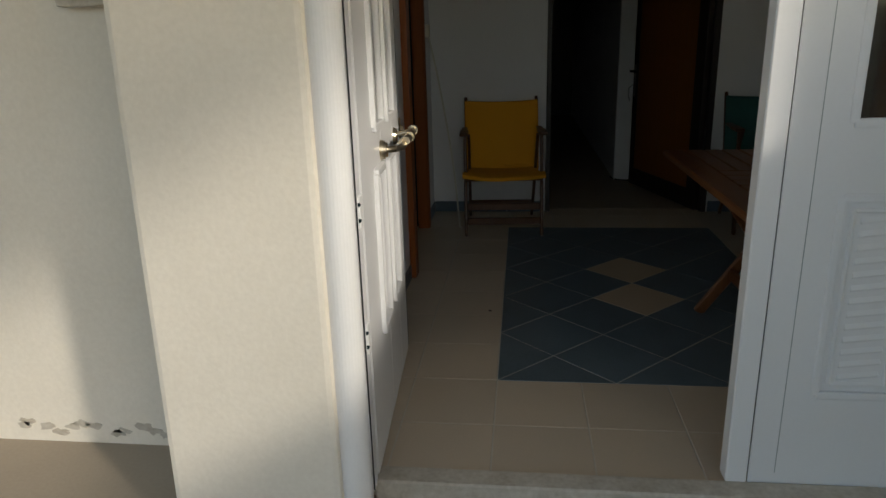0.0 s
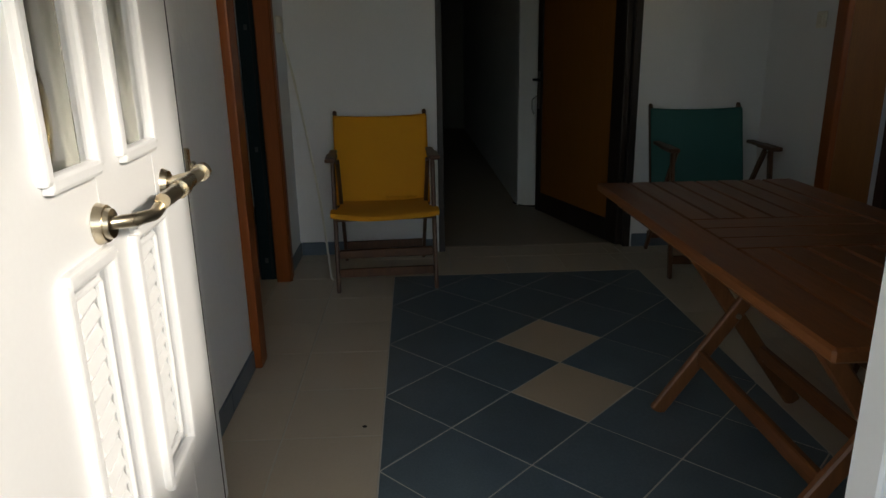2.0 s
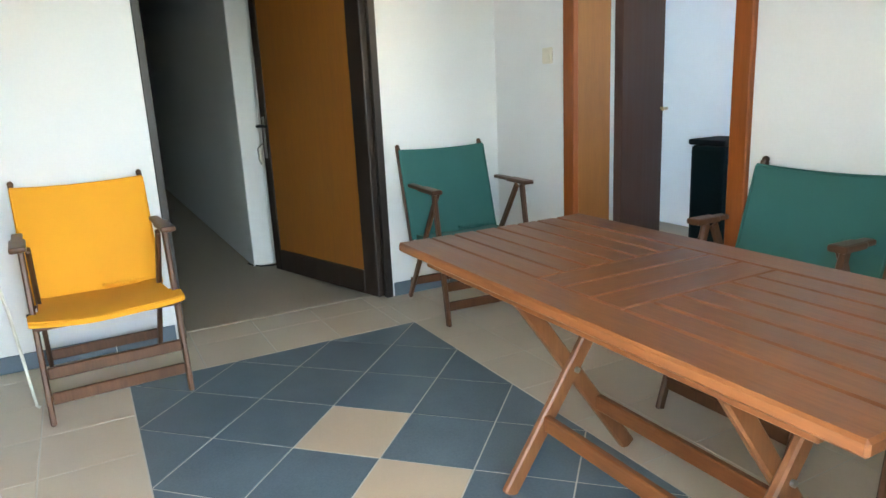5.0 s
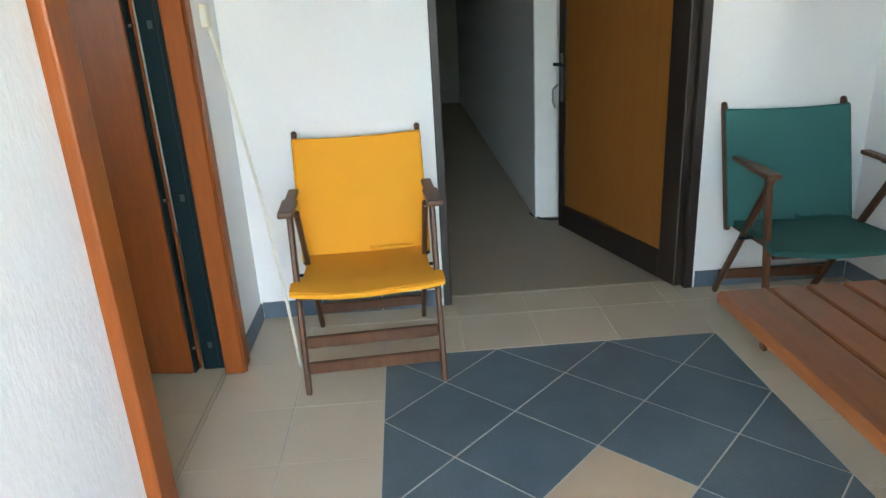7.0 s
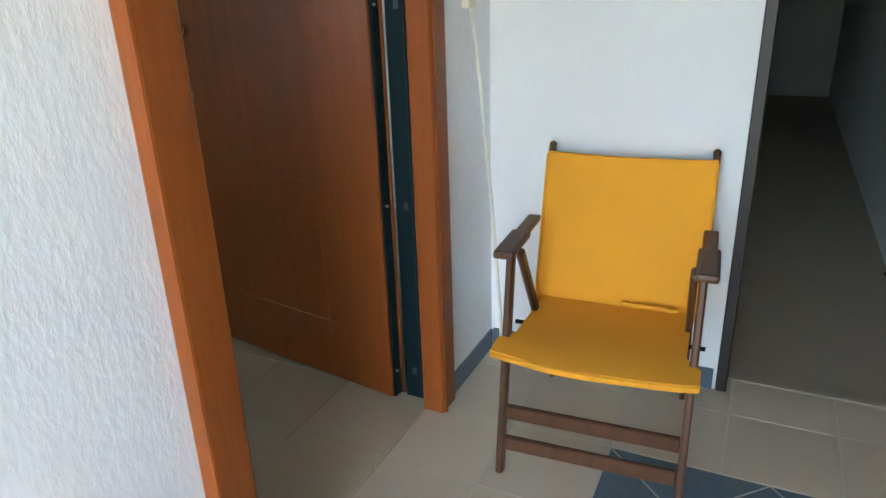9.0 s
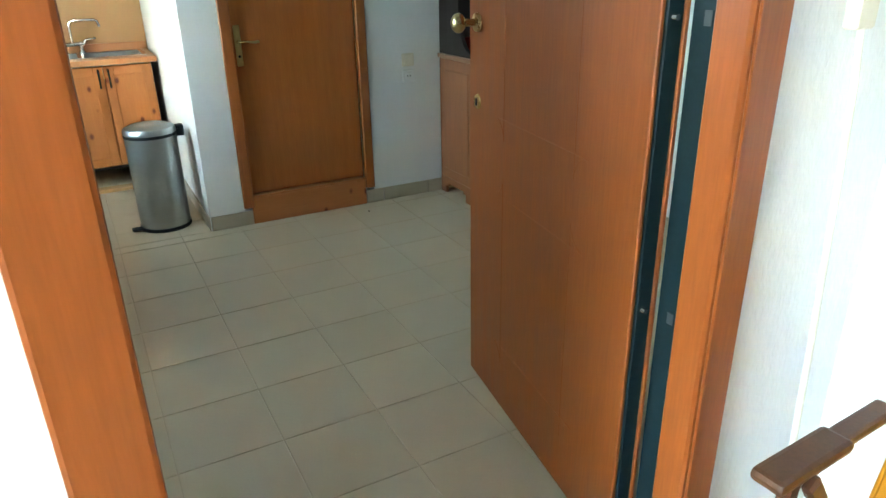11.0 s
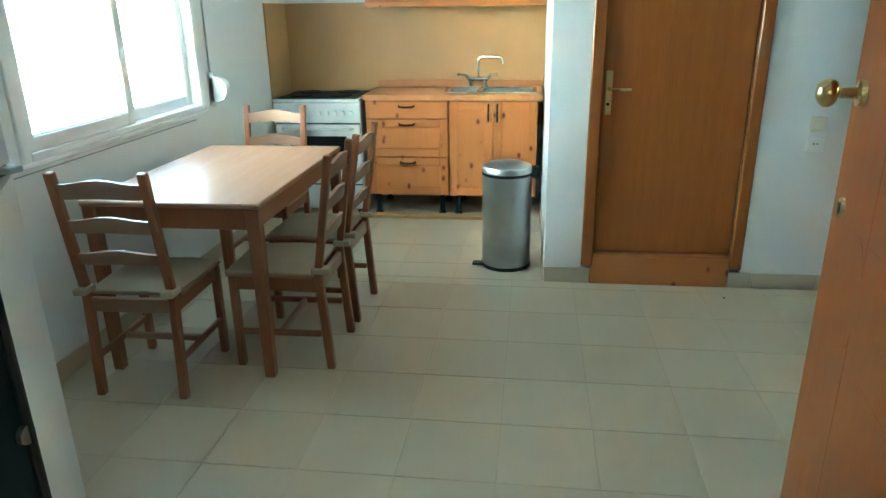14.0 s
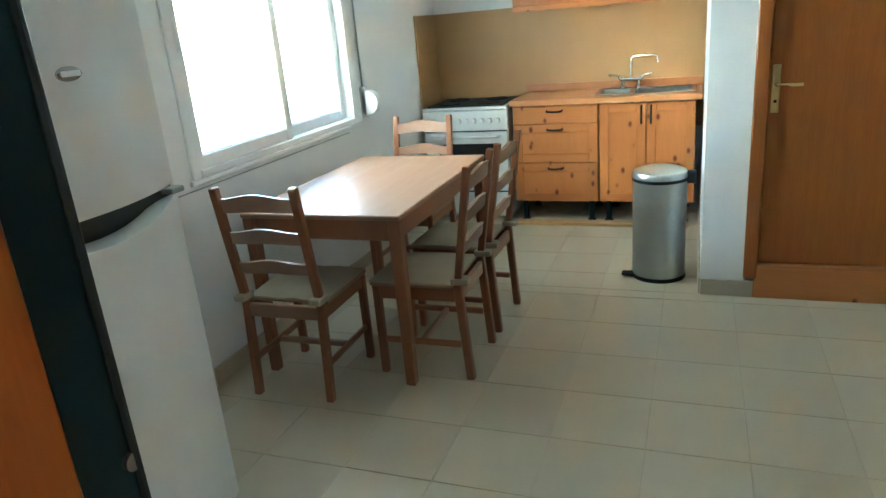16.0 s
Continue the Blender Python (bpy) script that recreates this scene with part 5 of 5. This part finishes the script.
def fridge():
    f = thing("fridge", pose(0, 0, 0), "white fridge-freezer with curved doors", "fridge")
    x0, x1, yf, yb, H1 = -2.470, -1.85, -0.705, -1.30, 1.72
    part("cabinet", B(x0 + 0.004, x1 - 0.004, yb, yf - 0.055, 0.03, H1, bev=0.008), ENAMEL, f)
    zs = 1.105
    for a, b, nm in ((0.06, zs - 0.055, "fridge_door"), (zs + 0.012, H1 - 0.004, "freezer_door")):
        rows = []
        for i in range(3):
            z = a + (b - a) * i / 2
            dip = 0.050 if nm == "fridge_door" and i == 2 else 0.0
            rows.append([(x0 + (x1 - x0) * k / 14, yf + 0.028 - 0.07 * (2 * k / 14 - 1) ** 2, z + 0.035 * (dip > 0) - dip * math.sin(math.pi * k / 14)) for k in range(15)])
        d = part(nm, slab(bmesh.new(), rows, (0, -0.050, 0)), ENAMEL, f, smooth=True)
        if nm == "freezer_door":
            m = bmesh.new()
            bmesh.ops.create_uvsphere(m, u_segments=24, v_segments=8, radius=1, matrix=Matrix.Translation((-2.145, yf + 0.027, 1.445)) @ Matrix.Rotation(radians(-4), 4, "Z") @ Matrix.Diagonal((0.036, 0.010, 0.017, 1)))
            bdg = part("badge", m, DULL_CHROME, d, "small oval silver badge", smooth=True)
            part("badge_plate", B(-2.172, -2.118, yf + 0.034, yf + 0.0385, 1.439, 1.452, bev=0.002), WHITE_PVC, bdg)
        # slanting grip along the joint
        if nm == "freezer_door":
            continue
        zz = b if nm == "fridge_door" else a
        s = 1 if nm == "fridge_door" else -1
        rows = []
        for i in range(2):
            rows.append([(x0 + (x1 - x0) * k / 14, yf + 0.028 - 0.07 * (2 * k / 14 - 1) ** 2 - (0.0 if i == 0 else 0.034), zz + 0.035 - 0.050 * math.sin(math.pi * k / 14) + s * (0.0 if i == 0 else 0.014)) for k in range(15)])
        part("grip", slab(bmesh.new(), rows, (0, -0.012, 0)), ENAMEL, d, smooth=True)
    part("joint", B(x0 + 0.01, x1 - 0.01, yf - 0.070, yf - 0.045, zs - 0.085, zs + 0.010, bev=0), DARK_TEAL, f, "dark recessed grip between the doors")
    part("hinge", B(x0 - 0.002, x0 + 0.05, yf - 0.05, yf - 0.006, zs - 0.012, zs + 0.004, bev=0.003), GREY_PLASTIC, f)
    part("plinth", B(x0 + 0.02, x1 - 0.02, yb + 0.02, yf - 0.07, 0, 0.05, bev=0), BLACK, f)


fridge()


def sideboard():
    s = thing("sideboard", pose(0, 0, 0), "wooden sideboard with two doors and dark scrolled hutch", "sideboard")
    x0, xf, y0, y1, z = -4.530, -4.10, 2.272, 3.15, 0.905
    part("body", B(x0, xf, y0, y1, 0.11, z, bev=0.006), ANTIQUE, s)
    part("top", B(x0, xf + 0.022, y0 - 0.016, y1 + 0.016, z, z + 0.028, bev=0.010), ANTIQUE_X, s)
    part("side_panel", B(x0 + 0.05, xf - 0.05, y0 - 0.007, y0, 0.18, z - 0.07, bev=0.003), ANTIQUE, s)
    ym = (y0 + y1) / 2
    for a, b, yk in ((y0 + 0.02, ym - 0.002, ym - 0.03), (ym + 0.002, y1 - 0.02, ym + 0.03)):
        d = part("door", B(xf, xf + 0.018, a, b, 0.135, 0.885, bev=0.004), OLIVE, s)
        m = bmesh.new()
        bx(m, xf + 0.017, xf + 0.021, yk - 0.022, yk + 0.022, 0.435, 0.475, 0.002)
        rod(m, (xf + 0.018, yk, 0.455), (xf + 0.04, yk, 0.455), 0.008, 0.013)
        part("knob", m, DARK_WOOD, d, "dark metal door knob")
    # bracket feet with a scooped apron
    def board(axis, at, thick, a, b):
        m = bmesh.new()
        n, run = 12, []
        for k in range(n + 1):
            u = k / n
            e = min(u, 1 - u) * (b - a)
            run.append((a + (b - a) * u, 0.0 if e < 0.055 else min(0.07, 0.02 + (e - 0.055) * 1.1)))
        for p, q in zip(run, run[1:]):
            if q[1] == 0.0 or p[1] == 0.0:
                lo = min(p[1], q[1])
            else:
                lo = (p[1] + q[1]) / 2
            if axis == "y":
                bx(m, at, at + thick, p[0], q[0], lo, 0.112, 0)
            else:
                bx(m, p[0], q[0], at, at + thick, lo, 0.112, 0)
        return m
    part("apron", board("y", xf - 0.022, 0.020, y0 + 0.001, y1 - 0.001), ANTIQUE, s)
    part("apron", board("x", y0, 0.020, x0 + 0.002, xf - 0.023), ANTIQUE, s)
    part("apron", board("x", y1 - 0.020, 0.020, x0 + 0.002, xf - 0.023), ANTIQUE, s)
    part("hutch_back", B(x0, x0 + 0.02, y0 + 0.02, y1 - 0.02, z + 0.028, 2.0, bev=0.002), DARK_WOOD, s)
    for y in (y0 + 0.005, y1 - 0.030):
        # side board: deep at its foot, swept back in a curve
        edge = [(0.42, 0.0)] + [(0.245 + 0.165 * (1 - math.sin(radians(90 * k / 8))), 0.02 + 0.26 * (1 - math.cos(radians(90 * k / 8)))) for k in range(9)] + [(0.255, 0.42), (0.25, 1.067)]
        m = bmesh.new()
        ring = [(x0, z + 0.028), *[(x0 + d_, z + 0.028 + h_) for d_, h_ in edge], (x0, z + 1.095)]
        n = len(ring)
        fa = [m.verts.new((px, y, pz)) for px, pz in ring]
        fb = [m.verts.new((px, y + 0.025, pz)) for px, pz in ring]
        m.faces.new(fa)
        m.faces.new(list(reversed(fb)))
        for k in range(n):
            m.faces.new((fa[k], fb[k], fb[(k + 1) % n], fa[(k + 1) % n]))
        part("hutch_side", m, DARK_WOOD, s)
    for zz in (1.36, 1.68, 1.98):
        part("hutch_shelf", B(x0 + 0.02, x0 + 0.245, y0 + 0.031, y1 - 0.031, zz, zz + 0.022, bev=0.003), DARK_WOOD, s)
    b = thing("red_box", pose(-4.24, 2.50, z + 0.028), "red cardboard box lying on the sideboard", "box")
    part("carton", B(-0.10, 0.10, -0.145, 0.145, 0, 0.105, bev=0.004), RED, b)
    part("print", B(0.1, 0.101, -0.08, 0.03, 0.05, 0.058, bev=0), BRASS, b)
    p = thing("paper_sheet", pose(-4.44, 2.78, z + 0.029, 0, -8, 0), "white paper sheet standing on the sideboard", "paper")
    part("sheet", B(-0.002, 0.002, -0.15, 0.15, 0, 0.33, bev=0.0005), PAPER, p)
    k = thing("small_dish", pose(-4.16, 2.71, z + 0.028), "small pale dish on the sideboard", "dish")
    m = bmesh.new()
    rod(m, (0, 0, 0), (0, 0, 0.008), 0.030, 0.034, 24)
    rod(m, (0, 0, 0.008), (0, 0, 0.016), 0.034, 0.046, 24)
    part("bowl", m, PAPER, k, smooth=True)


sideboard()

# ---- floor tiles ----


def clip(poly, x0, x1, y0, y1):
    for ax, lim, s in ((0, x0, 1), (0, x1, -1), (1, y0, 1), (1, y1, -1)):
        out = []
        for i, p in enumerate(poly):
            q = poly[i - 1]
            pin, qin = s * (p[ax] - lim) >= -1e-9, s * (q[ax] - lim) >= -1e-9
            if pin != qin:
                f = (lim - q[ax]) / (p[ax] - q[ax])
                out.append((q[0] + f * (p[0] - q[0]), q[1] + f * (p[1] - q[1])))
            if pin:
                out.append(p)
        poly = out
        if len(poly) < 3:
            return []
    return [p for i, p in enumerate(poly) if math.dist(p, poly[i - 1]) > 1e-4]


tile_meshes = {}


def lay(poly, joint, material, parent):
    """One tile with a small chamfer; alike tiles share a mesh."""
    n = len(poly)
    cx, cy = sum(p[0] for p in poly) / n, sum(p[1] for p in poly) / n
    pts = []
    for i in range(n):
        p, a, b = Vector(poly[i]), Vector(poly[i - 1]), Vector(poly[(i + 1) % n])
        u, v = (a - p), (b - p)
        if u.length < 1e-5 or v.length < 1e-5:
            continue
        u.normalize(), v.normalize()
        k = max(0.2, abs(u.cross(v)))
        pts.append(p + (u + v) * (joint / k))
    key = (material.name, tuple((round(p.x - cx, 3), round(p.y - cy, 3)) for p in pts))
    if len(pts) < 3:
        return
    if key not in tile_meshes:
        bm = bmesh.new()
        low = [bm.verts.new((p.x - cx, p.y - cy, -0.008)) for p in pts]
        mid = [bm.verts.new((p.x - cx, p.y - cy, -0.0012)) for p in pts]
        top = [bm.verts.new(((p.x - cx) * 0.992, (p.y - cy) * 0.992, 0.0)) for p in pts]
        m = len(pts)
        bm.faces.new(top)
        for r0, r1 in ((low, mid), (mid, top)):
            for i in range(m):
                bm.faces.new((r0[i], r0[(i + 1) % m], r1[(i + 1) % m], r1[i]))
        bmesh.ops.recalc_face_normals(bm, faces=bm.faces)
        me = bpy.data.meshes.new("tile")
        bm.to_mesh(me)
        bm.free()
        me.materials.append(material)
        tile_meshes[key] = me
    ob = new("tile", tile_meshes[key])
    ob.parent = parent
    ob.location = (cx, cy, random.uniform(-0.0004, 0.0004))


P = 0.3363
F = 5 * Q
for region in ((XL - 0.05, -3 * Q, -1.82, YF + 0.09), (3 * Q, XR, -1.82, YF + 0.09), (-3 * Q, 3 * Q, F, YF + 0.09), (-3 * Q, 3 * Q, -1.82, -F)):
    for i in range(-6, 9):
        for j in range(-12, 5):
            x, y = -3 * Q + 0.333 * i, F + P * j
            poly = clip([(x, y), (x + 0.333, y), (x + 0.333, y + P), (x, y + P)], *region)
            if poly and abs(max(p[0] for p in poly) - min(p[0] for p in poly)) > 0.01 and max(p[1] for p in poly) - min(p[1] for p in poly) > 0.01:
                lay(poly, 0.0025, BEIGE_TILE, hall_floor)
for i in range(-3, 4):
    for j in range(-5, 6):
        if (i + j) % 2:
            x, y = i * Q, j * Q
            poly = clip([(x - Q, y), (x, y - Q), (x + Q, y), (x, y + Q)], -3 * Q, 3 * Q, -F, F)
            if poly:
                lay(poly, 0.0026, INSET_TILE if i == 0 and abs(j) == 1 else BLUE_TILE, hall_floor)
KP = 0.34
for i in range(-12, 6):
    for j in range(-7, 10):
        x, y = -2.737 + KP * i, 0.520 + KP * j
        for region in ((-4.535, XL - 0.05, KW, KN), (KX, -4.535, KW, 0.70)):
            poly = clip([(x, y), (x + KP, y), (x + KP, y + KP), (x, y + KP)], *region)
            if poly and max(p[0] for p in poly) - min(p[0] for p in poly) > 0.01 and max(p[1] for p in poly) - min(p[1] for p in poly) > 0.01:
                lay(poly, 0.0016, PALE_TILE, kitchen_floor)
